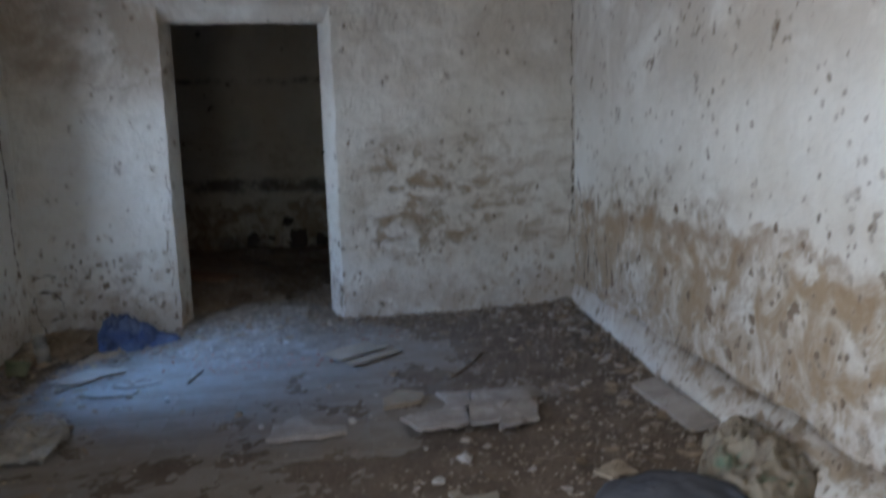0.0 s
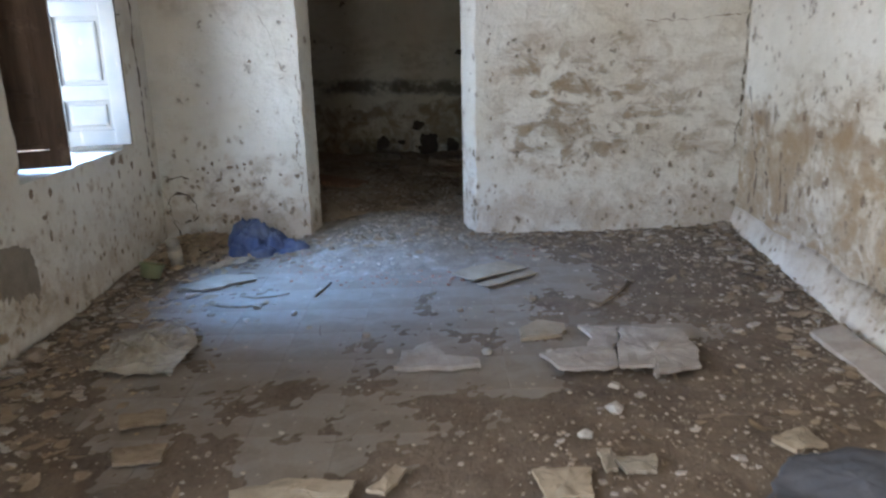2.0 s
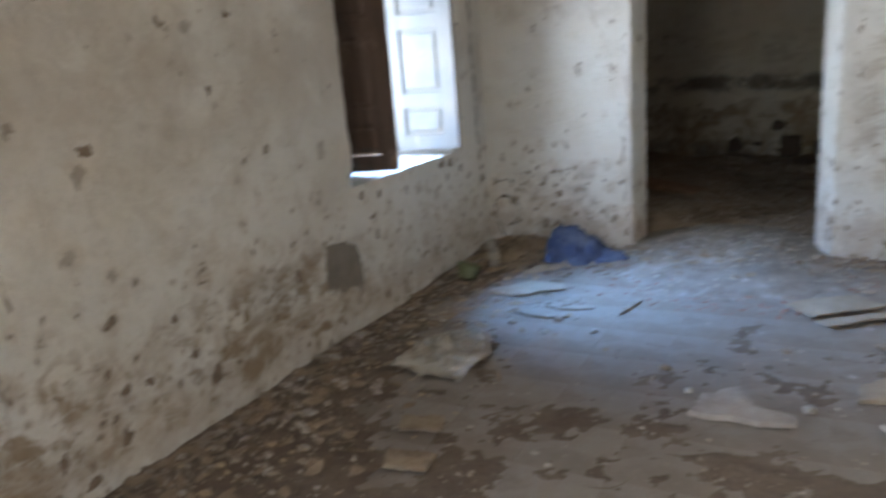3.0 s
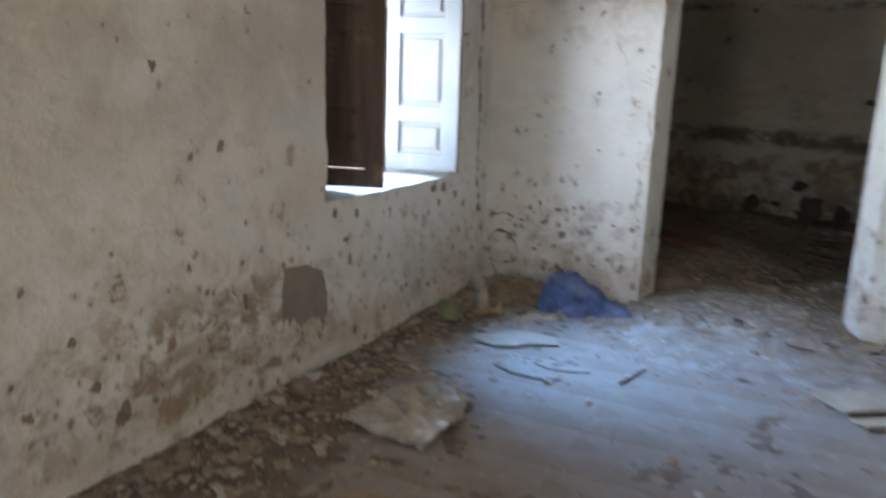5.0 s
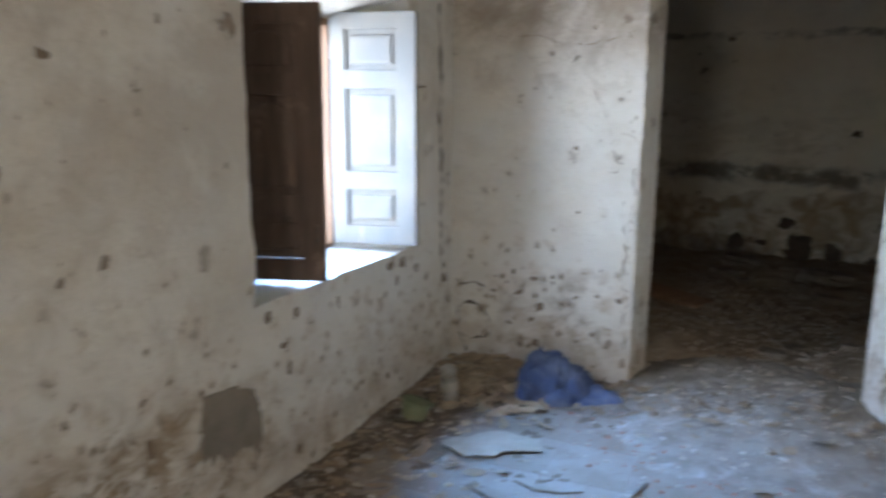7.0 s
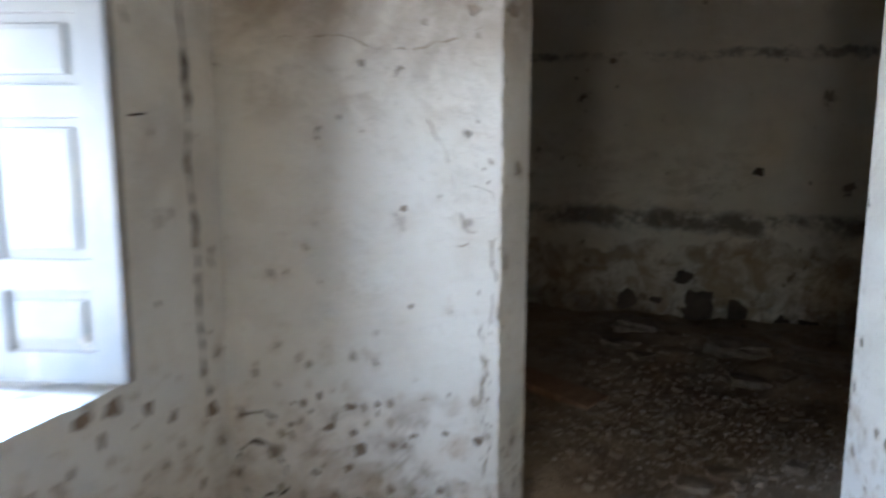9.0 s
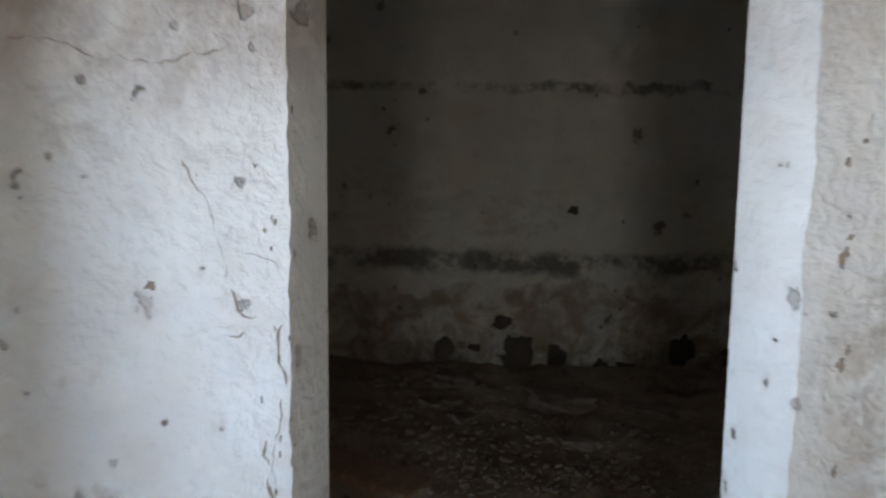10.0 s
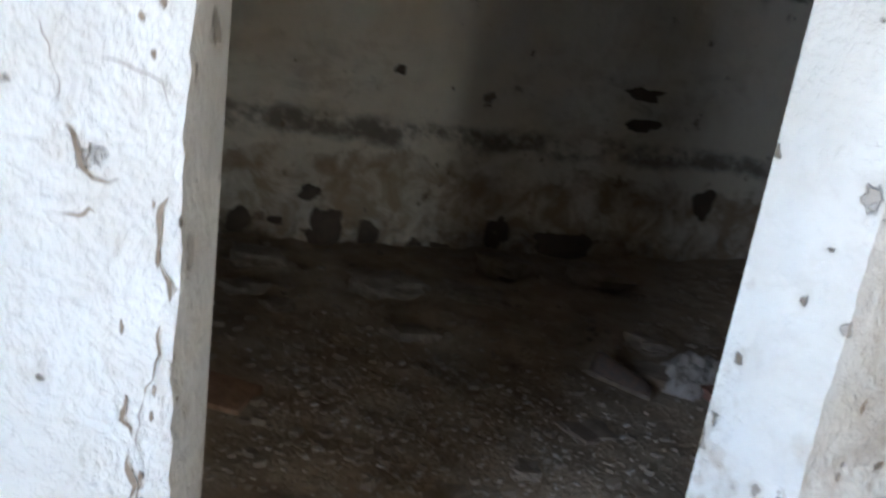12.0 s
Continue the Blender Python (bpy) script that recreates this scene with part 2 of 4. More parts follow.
LIME = (0.70, 0.678, 0.618)
M = {
    # window wall: the smear also tones the upper wall as if shaded
    "west": plaster("limewash_window_wall", LIME, 0.26, 0.3, 2.3, 2.0, zone=(0.06, 0.14, 0.36, 0.62), smear_shade=0.42, spread=(1, 4.1, 3.3, 0.15), relief=0.8, cloud_from=(0.85, 1.4), flaw=(8.5, 1.1)),
    "north": plaster("limewash_door_wall", LIME, 0.30, 0.45, 1.4, 1.7, smear_shade=0.9, spread=(0, 0.12, 0.5, 0.10), relief=1.15, cloud_from=(1.5, 1.85), cloud_side=(-1.0, -0.7, 1.0, 0.45), depth=0.03, smudges=((-1.72, -1.06, 0.14, 0.56, 0.8), (-1.9, -1.04, 1.50, 2.1, 0.4), (1.05, 1.85, 0.05, 0.5, 0.35))),
    "east": plaster("limewash_damp_wall", LIME, 0.88, 1.0, 0.9, 3.4, zone=(0.1, 0.3, 0.95, 1.25), smear_shade=0.5, relief=1.1),
    "back": plaster("limewash_back_room", (0.74, 0.69, 0.595), 0.62, 0.9, 0.5, 1.0, ((0.80, 0.11, 0.75), (1.97, 0.05, 0.7), (0.10, 0.20, 0.6))),
    "plain": plaster("limewash_plain", LIME, 0.35, 0.5, 0.4, 0.6),
    "ceiling": rough_matter("ceiling_limewash", (0.62, 0.58, 0.51), (0.52, 0.47, 0.4), 1.5, 0.95, 0.3),
    "cement": rough_matter("grey_cement", (0.25, 0.215, 0.168), (0.20, 0.172, 0.132), 14, 0.95, 0.4, 0.005),
    "raw": rough_matter("bare_mud_plaster", (0.255, 0.195, 0.14), (0.15, 0.11, 0.075), 20, 0.95, 0.6, 0.01),
    "soot": rough_matter("dark_damp_mud", (0.085, 0.066, 0.05), (0.125, 0.095, 0.068), 12, 0.95, 0.5, 0.01),
    "fissure": rough_matter("crack_fill", (0.30, 0.235, 0.17), (0.20, 0.15, 0.105), 25, 0.95, 0.4, 0.005),
    "soil": rough_matter("dirt", (0.128, 0.093, 0.063), (0.182, 0.137, 0.097), 5, 0.95, 0.9, 0.02, c=(0.105, 0.076, 0.053)),
    "grout": rough_matter("dusty_bedding", (0.215, 0.182, 0.145), (0.175, 0.142, 0.108), 5, 0.95, 0.4, 0.01),
    "dust": rough_matter("plaster_dust", (0.29, 0.255, 0.21), (0.205, 0.172, 0.135), 9, 0.95, 0.9, 0.02, c=(0.40, 0.37, 0.33)),
    "rubble": rough_matter("back_room_rubble", (0.27, 0.20, 0.13), (0.36, 0.285, 0.20), 6, 0.95, 0.9, 0.03, c=(0.21, 0.15, 0.10)),
    "crumb": rough_matter("plaster_crumb", (0.46, 0.42, 0.36), (0.28, 0.225, 0.165), 12, 0.9, 0.4, 0.005, island=True),
    "stone": rough_matter("stone_crumb", (0.17, 0.125, 0.085), (0.30, 0.25, 0.19), 12, 0.9, 0.4, 0.005, island=True),
    "brickbit": rough_matter("red_brick_bit", (0.24, 0.10, 0.065), (0.30, 0.17, 0.12), 14, 0.9, 0.4, 0.005, island=True),
    "twig": rough_matter("dry_twig", (0.20, 0.15, 0.10), (0.10, 0.072, 0.05), 20, 0.85, 0.4, 0.003, island=True),
    "leaf": rough_matter("dry_leaf", (0.33, 0.255, 0.17), (0.21, 0.155, 0.10), 18, 0.85, 0.3, 0.003, island=True),
    "bark": rough_matter("tan_bark", (0.47, 0.365, 0.235), (0.32, 0.235, 0.145), 16, 0.85, 0.3, 0.003, island=True),
    "slab": rough_matter("broken_plaster_slab", (0.40, 0.355, 0.31), (0.29, 0.25, 0.21), 9, 0.9, 0.6, 0.012, c=(0.46, 0.42, 0.375)),
    "card": rough_matter("cardboard", (0.37, 0.305, 0.22), (0.27, 0.215, 0.15), 6, 0.9, 0.25, 0.004),
    "paper": rough_matter("dirty_paper", (0.36, 0.315, 0.245), (0.27, 0.23, 0.172), 6, 0.5, 0.3, 0.006),
    "blue": rough_matter("blue_cloth", (0.05, 0.072, 0.15), (0.125, 0.148, 0.215), 7, 0.85, 0.5, 0.01),
    "green": rough_matter("green_plastic", (0.14, 0.16, 0.075), (0.20, 0.20, 0.11), 9, 0.7, 0.3, 0.006),
    "black": rough_matter("dark_plastic", (0.06, 0.064, 0.078), (0.09, 0.092, 0.105), 6, 0.85, 0.4, 0.01),
    "sack": rough_matter("printed_sack", (0.29, 0.245, 0.175), (0.20, 0.16, 0.115), 9, 0.85, 0.5, 0.012, c=(0.15, 0.21, 0.14)),
    "pale": rough_matter("pale_stone", (0.44, 0.41, 0.37), (0.36, 0.33, 0.28), 14, 0.9, 0.3, 0.006),
    "brown": old_wood("dark_brown_wood", (0.07, 0.045, 0.032), (0.12, 0.08, 0.056)),
    "timber": old_wood("weathered_timber", (0.20, 0.11, 0.06), (0.29, 0.17, 0.10)),
    "paint": flaking_paint("pale_blue_flaking_paint"),
    "tile": floor_tile(),
    "earth": rough_matter("sandy_ground", (0.17, 0.14, 0.10), (0.13, 0.115, 0.075), 0.6, 0.95, 0.4, 0.02),
    "outer": rough_matter("outer_whitewash", (0.72, 0.69, 0.62), (0.62, 0.57, 0.48), 1.2, 0.95, 0.3),
    "iron": rough_matter("rusty_iron", (0.06, 0.045, 0.035), (0.12, 0.07, 0.04), 30, 0.7, 0.3, 0.002),
}
glassy = Nodes("clear_plastic", 0.12)
glassy.b.inputs["Transmission Weight"].default_value = 0.45
glassy.b.inputs["IOR"].default_value = 1.35
M["bottle"] = glassy.done(glassy.mix(glassy.ramp(glassy.noise(14.0, 5), 0.35, 0.65), (0.62, 0.58, 0.50), (0.44, 0.40, 0.33)))
film = Nodes("creased_plastic_film", 0.22)
film.b.inputs["Transmission Weight"].default_value = 0.25
M["film"] = film.done(film.mix(film.ramp(film.noise(9.0, 6, 0.65), 0.35, 0.68), (0.50, 0.45, 0.365), (0.34, 0.295, 0.225)), film.noise(26.0, 5), 0.3, 0.004)


# ---- mesh helpers ----
def mesh_of(name, bm, material, smooth=False):
    me = bpy.data.meshes.new(name)
    bm.normal_update()
    bm.to_mesh(me)
    bm.free()
    for m in (material if isinstance(material, (list, tuple)) else (material,)):
        me.materials.append(m)
    if smooth:
        me.polygons.foreach_set("use_smooth", [True] * len(me.polygons))
    return me


def part(name, bm, material, parent, label="", smooth=False):
    ob = new(name, mesh_of(name, bm, material, smooth))
    if parent is not None:
        ob.parent = parent
    return tagged(ob, label)


def thing(name, bm, material, label, category, group="", kind="", smooth=False):
    return tagged(new(name, mesh_of(name, bm, material, smooth)), label, category, group, kind)


def box_into(bm, lo, hi, bevel=0.0, index=0):
    r = bmesh.ops.create_cube(bm, size=1)
    lo, hi = Vector(lo), Vector(hi)
    for v in r["verts"]:
        v.co = Vector([l + (c + 0.5) * (h - l) for c, l, h in zip(v.co, lo, hi)])
    faces = set(f for v in r["verts"] for f in v.link_faces)
    for f in faces:
        f.material_index = index
    if bevel:
        bmesh.ops.bevel(bm, geom=list(set(e for v in r["verts"] for e in v.link_edges)), offset=bevel, segments=2, affect="EDGES", profile=0.6)


def lumps(p, amount=1.0):
    """How far an old plaster face stands out of true at p."""
    q = Vector(p)
    return amount * (0.012 * noise.noise(q * 1.6) + 0.008 * noise.noise(q * 5.0 + Vector((7, 3, 1))) + 0.0035 * noise.noise(q * 14.0))


def lines(lo, hi, step, fixed):
    vals = sorted(set([lo, hi, *fixed]))
    out = []
    for a, b in zip(vals, vals[1:]):
        k = max(1, round((b - a) / step))
        out += [a + (b - a) * i / k for i in range(k)]
    return out + [hi]


def wall(name, axis, at, side, u0, u1, height, thick, material, label, hole=None, step=0.05, amount=1.0, rag=0.0):
    """A wall with its face at `at` on the x or y axis, turned to `side`; hole = (wide rectangle, narrow rectangle, depth of the splay, rear rectangle if it differs)."""
    us = lines(u0, u1, step, [hole[0][0], hole[0][1]] if hole else [])
    vs = lines(-0.1, height, step, [hole[0][2], hole[0][3]] if hole else [])

    def place(u, v, d):
        p = (at - side * d, u, v) if axis == "x" else (u, at - side * d, v)
        k = side * lumps(p, amount) if d < thick else 0
        if hole and rag and d < thick:
            w0, w1, w2, w3 = hole[0]
            if w0 - 0.01 <= u <= w1 + 0.01 and w2 - 0.01 <= v <= w3 + 0.01:
                j = rag * (0.6 * noise.noise(Vector((u * 6 + d * 5, v * 7, 3.3))) + 0.5 * noise.noise(Vector((u * 24 + d * 9, v * 26, 3.3))))
                p = (p[0], p[1] + j, p[2] + j * 0.6) if axis == "x" else (p[0] + j, p[1], p[2] + j * 0.6)
        return (p[0] + k, p[1], p[2]) if axis == "x" else (p[0], p[1] + k, p[2])

    def narrow(u, v, to=1):
        (a0, a1, a2, a3), (b0, b1, b2, b3) = hole[0], hole[to]
        return (b0 + (u - a0) * (b1 - b0) / (a1 - a0), b2 + (v - a2) * (b3 - b2) / (a3 - a2))

    def inside(u, v, e=1e-6):
        return hole and hole[0][0] - e <= u <= hole[0][1] + e and hole[0][2] - e <= v <= hole[0][3] + e

    bm = bmesh.new()
    front, back, mid = {}, {}, {}
    for i, u in enumerate(us):
        for j, v in enumerate(vs):
            on = inside(u, v)
            if on and inside(u, v, -1e-6):
                continue
            front[i, j] = bm.verts.new(place(u, v, 0))
            if on:
                nu, nv = narrow(u, v)
                k = 4
                ring = [bm.verts.new(place(u + (nu - u) * s / k, v + (nv - v) * s / k, hole[2] * s / k)) for s in range(1, k + 1)]
                mid[i, j] = ring
                back[i, j] = bm.verts.new(place(*narrow(u, v, len(hole) // 4 * 2 + 1), thick))
            else:
                back[i, j] = bm.verts.new(place(u, v, thick))
    for i in range(len(us) - 1):
        for j in range(len(vs) - 1):
            cu, cv = (us[i] + us[i + 1]) / 2, (vs[j] + vs[j + 1]) / 2
            if inside(cu, cv, -1e-6):
                continue
            ks = [(i, j), (i + 1, j), (i + 1, j + 1), (i, j + 1)]
            bm.faces.new([front[k] for k in ks])
            bm.faces.new([back[k] for k in reversed(ks)])
    keys = set(mid)
    for (i, j) in keys:
        for (a, b) in ((i + 1, j), (i, j + 1)):
            if (a, b) in keys:
                cu, cv = (us[i] + us[a]) / 2, (vs[j] + vs[b]) / 2
                near = [abs(cu - hole[0][0]), abs(cu - hole[0][1]), abs(cv - hole[0][2]), abs(cv - hole[0][3])]
                if min(near) > 1e-6:
                    continue
                one = [front[i, j], *mid[i, j], back[i, j]]
                two = [front[a, b], *mid[a, b], back[a, b]]
                for p, q, r, s in zip(one, two, two[1:], one[1:]):
                    bm.faces.new((p, q, r, s))
    bmesh.ops.recalc_face_normals(bm, faces=bm.faces)
    return thing(name, bm, material, label, "wall", kind="structure", smooth=False)


def on_wall(axis, at, side, u, v, out):
    p = Vector((at, u, v) if axis == "x" else (u, at, v))
    k = side * (lumps(p) + out)
    return p + Vector((k, 0, 0) if axis == "x" else (0, k, 0))


def blotch(name, axis, at, side, u, v, ru, rv, material, parent, rnd, out=0.003, rag=0.35, label=""):
    """A ragged flat patch that follows the wall."""
    bm = bmesh.new()
    n = 22
    ph = rnd.uniform(0, 99)
    rings = []
    for f in (0.35, 0.7, 1.0):
        ring = []
        for i in range(n):
            a = 2 * math.pi * i / n
            k = f * (1 + (rag * noise.noise(Vector((math.cos(a) * 1.1 + ph, math.sin(a) * 1.1, ph))) + rag * 0.45 * noise.noise(Vector((math.cos(a) * 2.6 + ph, math.sin(a) * 2.6, 2 * ph))) + rag * 0.2 * noise.noise(Vector((math.cos(a) * 7, math.sin(a) * 7, ph)))) * 1.5)
            sq = 1 / max(abs(math.cos(a)), abs(math.sin(a))) ** (0.75 if ru > 0.1 else 0.2)
            ring.append(bm.verts.new(on_wall(axis, at, side, u + ru * k * sq * math.cos(a), v + rv * k * sq * math.sin(a), out if f < 1 else -0.002)))
        rings.append(ring)
    c = bm.verts.new(on_wall(axis, at, side, u, v, out))
    for i in range(n):
        j = (i + 1) % n
        bm.faces.new((c, rings[0][i], rings[0][j]))
        for r, s in zip(rings, rings[1:]):
            bm.faces.new((r[i], s[i], s[j], r[j]))
    bmesh.ops.recalc_face_normals(bm, faces=bm.faces)
    return part(name, bm, material, parent, label)


def daub(name, axis, at, side, corners, material, parent, rnd, teeth, label):
    """A trowelled patch through a few corners, its lower edge (the last corners) run down in teeth."""
    rim = []
    for k, ((a, b), (c, d)) in enumerate(zip(corners, corners[1:] + corners[:1])):
        for i in range(12):
            s = i / 12
            j = 0.007 * noise.noise(Vector((a + (c - a) * s, b + (d - b) * s, 2.0)) * 38) + rnd.gauss(0, 0.002)
            drop = 0.055 * rnd.random() ** 2 * (1 if i % 3 else 0.1) if k in teeth else 0.0
            rim.append((a + (c - a) * s + j, b + (d - b) * s + j - drop))
    cu, cv = sum(p[0] for p in rim) / len(rim), sum(p[1] for p in rim) / len(rim)
    bm = bmesh.new()
    loops = [[bm.verts.new(on_wall(axis, at, side, cu + (u - cu) * f, cv + (v - cv) * f, out)) for u, v in rim] for f, out in ((1.0, -0.002), (0.97, 0.004), (0.6, 0.005), (0.3, 0.005))]
    c = bm.verts.new(on_wall(axis, at, side, cu, cv, 0.005))
    n = len(rim)
    for i in range(n):
        j = (i + 1) % n
        for p, q in zip(loops, loops[1:]):
            bm.faces.new((p[i], p[j], q[j], q[i]))
        bm.faces.new((loops[-1][i], loops[-1][j], c))
    bmesh.ops.recalc_face_normals(bm, faces=bm.faces)
    return part(name, bm, material, parent, label)


def crack(axis, at, side, points, width, parent, rnd, wander=0.02, dark=False):
    """A ragged open crack along a few points of the wall."""
    bm = bmesh.new()
    path, run, seed = [], 0.0, rnd.uniform(0, 50)
    for (a, b), (c, d) in zip(points, points[1:]):
        ln = math.hypot(c - a, d - b)
        k = max(3, int(ln / 0.012))
        for i in range(k):
            q = run + ln * i / k
            j = wander * (noise.noise(Vector((q * 9, seed, 0))) + 0.6 * noise.noise(Vector((q * 27, seed, 5))) + 0.3 * noise.noise(Vector((q * 70, seed, 9))))
            path.append((a + (c - a) * i / k + j * (d - b) / ln, b + (d - b) * i / k - j * (c - a) / ln))
        run += ln
    path.append(points[-1])
    last = None
    for i, (u, v) in enumerate(path):
        a, b = path[max(0, i - 1)], path[min(len(path) - 1, i + 1)]
        tx, ty = b[0] - a[0], b[1] - a[1]
        ln = math.hypot(tx, ty) or 1
        w = width * max(0.04, 2.6 * abs(noise.noise(Vector((u * 17, v * 17, at + seed)))) - 0.15 + 0.2 * rnd.random()) * (0.2 if i in (0, len(path) - 1) else 1)
        nx, ny = -ty / ln * w / 2, tx / ln * w / 2
        row = [bm.verts.new(on_wall(axis, at, side, u + s * nx, v + s * ny, o)) for s, o in ((1, 0.0025), (-1, 0.0025))]
        if last:
            bm.faces.new((last[0], last[1], row[1], row[0]))
        last = row
    bmesh.ops.recalc_face_normals(bm, faces=bm.faces)
    return part("crack", bm, M["soot" if dark else "fissure"], parent)


# ---- the rooms ----
X0, X1, Y0, Y1, HIGH = -1.98, 1.885, -1.3, 5.425, 2.85
YB, X2 = 8.845, 3.25
DOOR = ((-1.002, 0.128, -0.1, 2.222), (-0.972, 0.076, -0.1, 2.125), 0.10, (-0.952, 0.045, -0.1, 2.135))
WINDOW = ((3.77, 4.91, 0.735, 1.88), (3.94, 4.76, 0.748, 1.79), 0.30)
wall_entry = wall("wall_entry", "x", X0, 1, -1.7, 1.72, HIGH, 0.40, M["plain"], "white limewashed wall with the open side doorway", ((0.6, 1.5, -0.1, 2.1), (0.6, 1.5, -0.1, 2.1), 0.05), 0.08)
wall_west = wall("wall_west", "x", X0, 1, 1.72, 9.3, HIGH, 0.40, M["west"], "stained white limewashed wall, upper part toned as shaded, with a splayed window opening", WINDOW, 0.05, rag=0.022)
wall_north = wall("wall_north", "y", Y1, -1, -2.3, 3.68, HIGH, 0.195, M["north"], "thin white limewashed partition with a chamfered doorway", DOOR, 0.025, rag=0.014)
wall_east = wall("wall_east", "x", X1, -1, -1.6, 5.5, HIGH, 0.4, M["east"], "white limewashed wall with a brown damp band", None, 0.06)
# wall_south is out of view; its opening is added to let warm light in
wall_south = wall("wall_south", "y", Y0, 1, -2.3, 2.2, HIGH, 0.35, M["plain"], "white limewashed end wall, unseen, with an opening added to admit fill light", ((-1.3, -0.6, -0.1, 2.1), (-1.3, -0.6, -0.1, 2.1), 0.05), 0.1)
wall_back = wall("wall_back", "y", YB, -1, -2.3, 3.68, HIGH, 0.4, M["back"], "dim stained plaster wall of the rear room", None, 0.06, 1.6)
wall_back_east = wall("wall_back_east", "x", X2, -1, 5.5, 9.2, HIGH, 0.4, M["back"], "dim stained side wall of the rear room", None, 0.1, 1.4)

# the damp wall runs a little out of square from the corner
SKEW = Matrix.Translation((X1, Y1, 0)) @ Matrix.Rotation(radians(-2.87), 4, "Z") @ Matrix.Translation((-X1, -Y1, 0))
wall_east.matrix_world = SKEW

bm = bmesh.new()
box_into(bm, (-2.44, -1.65, HIGH - 0.003), (3.7, 9.23, HIGH + 0.25))
thing("ceiling", bm, M["ceiling"], "plain limewashed ceiling slab over both rooms", "ceiling", kind="structure")

bm = bmesh.new()
box_into(bm, (-2.42, -1.64, -0.2), (3.69, 9.2, -0.0016))
floor = thing("floor", bm, M["grout"], "worn floor of square grey tiles bedded in earth", "floor", kind="structure")

bm = bmesh.new()
bmesh.ops.create_grid(bm, x_segments=8, y_segments=8, size=1500)
for v in bm.verts:
    v.co.z = -0.22
thing("ground", bm, M["earth"], "pale sandy open ground around the house", "ground", kind="structure")


# ---- window ----
window_1 = tagged(new("window_1"), "old timber window frame deep in the splayed opening", "window", kind="structure")
for name, lo, hi in (("post", (-2.345, 3.935, 0.752), (-2.29, 3.975, 1.785)), ("post", (-2.345, 4.725, 0.752), (-2.29, 4.765, 1.785)),
                     ("top_rail", (-2.345, 3.975, 1.755), (-2.29, 4.725, 1.788)), ("bottom_rail", (-2.345, 3.975, 0.745), (-2.29, 4.725, 0.768))):
    bm = bmesh.new()
    box_into(bm, lo, hi, 0.004)
    part(name, bm, M["timber"], window_1)


def panel_rim(x0, x1, z0, z1, i, arch):
    """The outline of a panel set in by i; an arched head where arch is over zero."""
    x0, x1, z0, z1 = x0 + i, x1 - i, z0 + i, z1 - i
    head = [(x1 + (x0 - x1) * k / 8, z1 - arch * (1 - math.sin(math.pi * k / 8) ** 0.6)) for k in range(9)]
    return [(x0, z0), (x1, z0), *head]


def shutter(label, w, h, paint_side, slit=0.0, arch=0.0):
    """A leaf with three raised panels; local x from hinge to free edge, y through it, z up."""
    leaf = tagged(new("window_shutter"), label, "shutter", "pair of window shutters")
    t = 0.034
    xs = (0.0, 0.18 * w, 0.79 * w, w)
    zs = (0.0, 0.083, 0.243, 0.325, 0.68, 0.76, 0.93, 1.0)
    skin = [M["brown"], M["paint"]]

    def coat(b):
        b.normal_update()
        for f in b.faces:
            if f.normal.y * paint_side > 0.3 or (abs(f.normal.y) < 0.75 and f.calc_center_median().y * paint_side > t * 0.2):
                f.material_index = 1

    for a, b in ((0, 1), (2, 3)):
        bm = bmesh.new()
        box_into(bm, (xs[a], -t / 2, 0), (xs[b], t / 2, h), 0.004)
        coat(bm)
        part("stile", bm, skin, leaf)
    for a, b in ((0, 1), (2, 3), (4, 5), (6, 7)):
        bm = bmesh.new()
        box_into(bm, (xs[1] - 0.005, -t / 2 + 0.001, zs[a] * h), (xs[2] + 0.005, t / 2 - 0.001, zs[b] * h), 0.003)
        coat(bm)
        part("rail", bm, skin, leaf)
    for a, b in ((1, 2), (3, 4), (5, 6)):
        bm = bmesh.new()
        x0, x1, z0, z1 = xs[1] - 0.006, xs[2] + 0.006, zs[a] * h - 0.006, zs[b] * h + 0.006
        if a == 1:
            z0 += slit
        rows = [(0.0, 0.003), (0.030, 0.003), (0.033, 0.010), (0.046, 0.012)]
        for s in (1, -1):
            loops = [[bm.verts.new((x, s * y, z)) for x, z in panel_rim(x0, x1, z0, z1, i, arch * h if i and a > 1 else 0)] for i, y in rows]
            for p, q in zip(loops, loops[1:]):
                for k in range(11):
                    bm.faces.new((p[k], p[(k + 1) % 11], q[(k + 1) % 11], q[k]))
            bm.faces.new(loops[-1])
        bmesh.ops.recalc_face_normals(bm, faces=bm.faces)
        coat(bm)
        part("panel", bm, skin, leaf)
    for z in (0.16 * h, 0.84 * h):
        bm = bmesh.new()
        bmesh.ops.create_cone(bm, cap_ends=True, segments=10, radius1=0.008, radius2=0.008, depth=0.07, matrix=Matrix.Translation((-0.004, 0, z)))
        part("hinge", bm, M["iron"], leaf)
    return leaf


def hang(leaf, hinge, free, z):
    a = math.degrees(math.atan2(free[1] - hinge[1], free[0] - hinge[0]))
    leaf.matrix_world = pose(hinge[0], hinge[1], z, 0, 0, a)


lit = shutter("pale blue flaking panelled shutter folded back against the reveal", 0.40, 1.035, -1)
hang(lit, (-2.275, 4.735), (-1.885, 4.812), 0.775)
dim = shutter("dark brown wooden shutter with arched panels standing half open", 0.40, 1.0, 1, 0.009, 0.05)
hang(dim, (-2.275, 3.965), (-1.90, 4.085), 0.768)
bm = bmesh.new()
box_into(bm, (0.365, -0.026, 0.15), (0.38, -0.017, 0.215), 0.002)
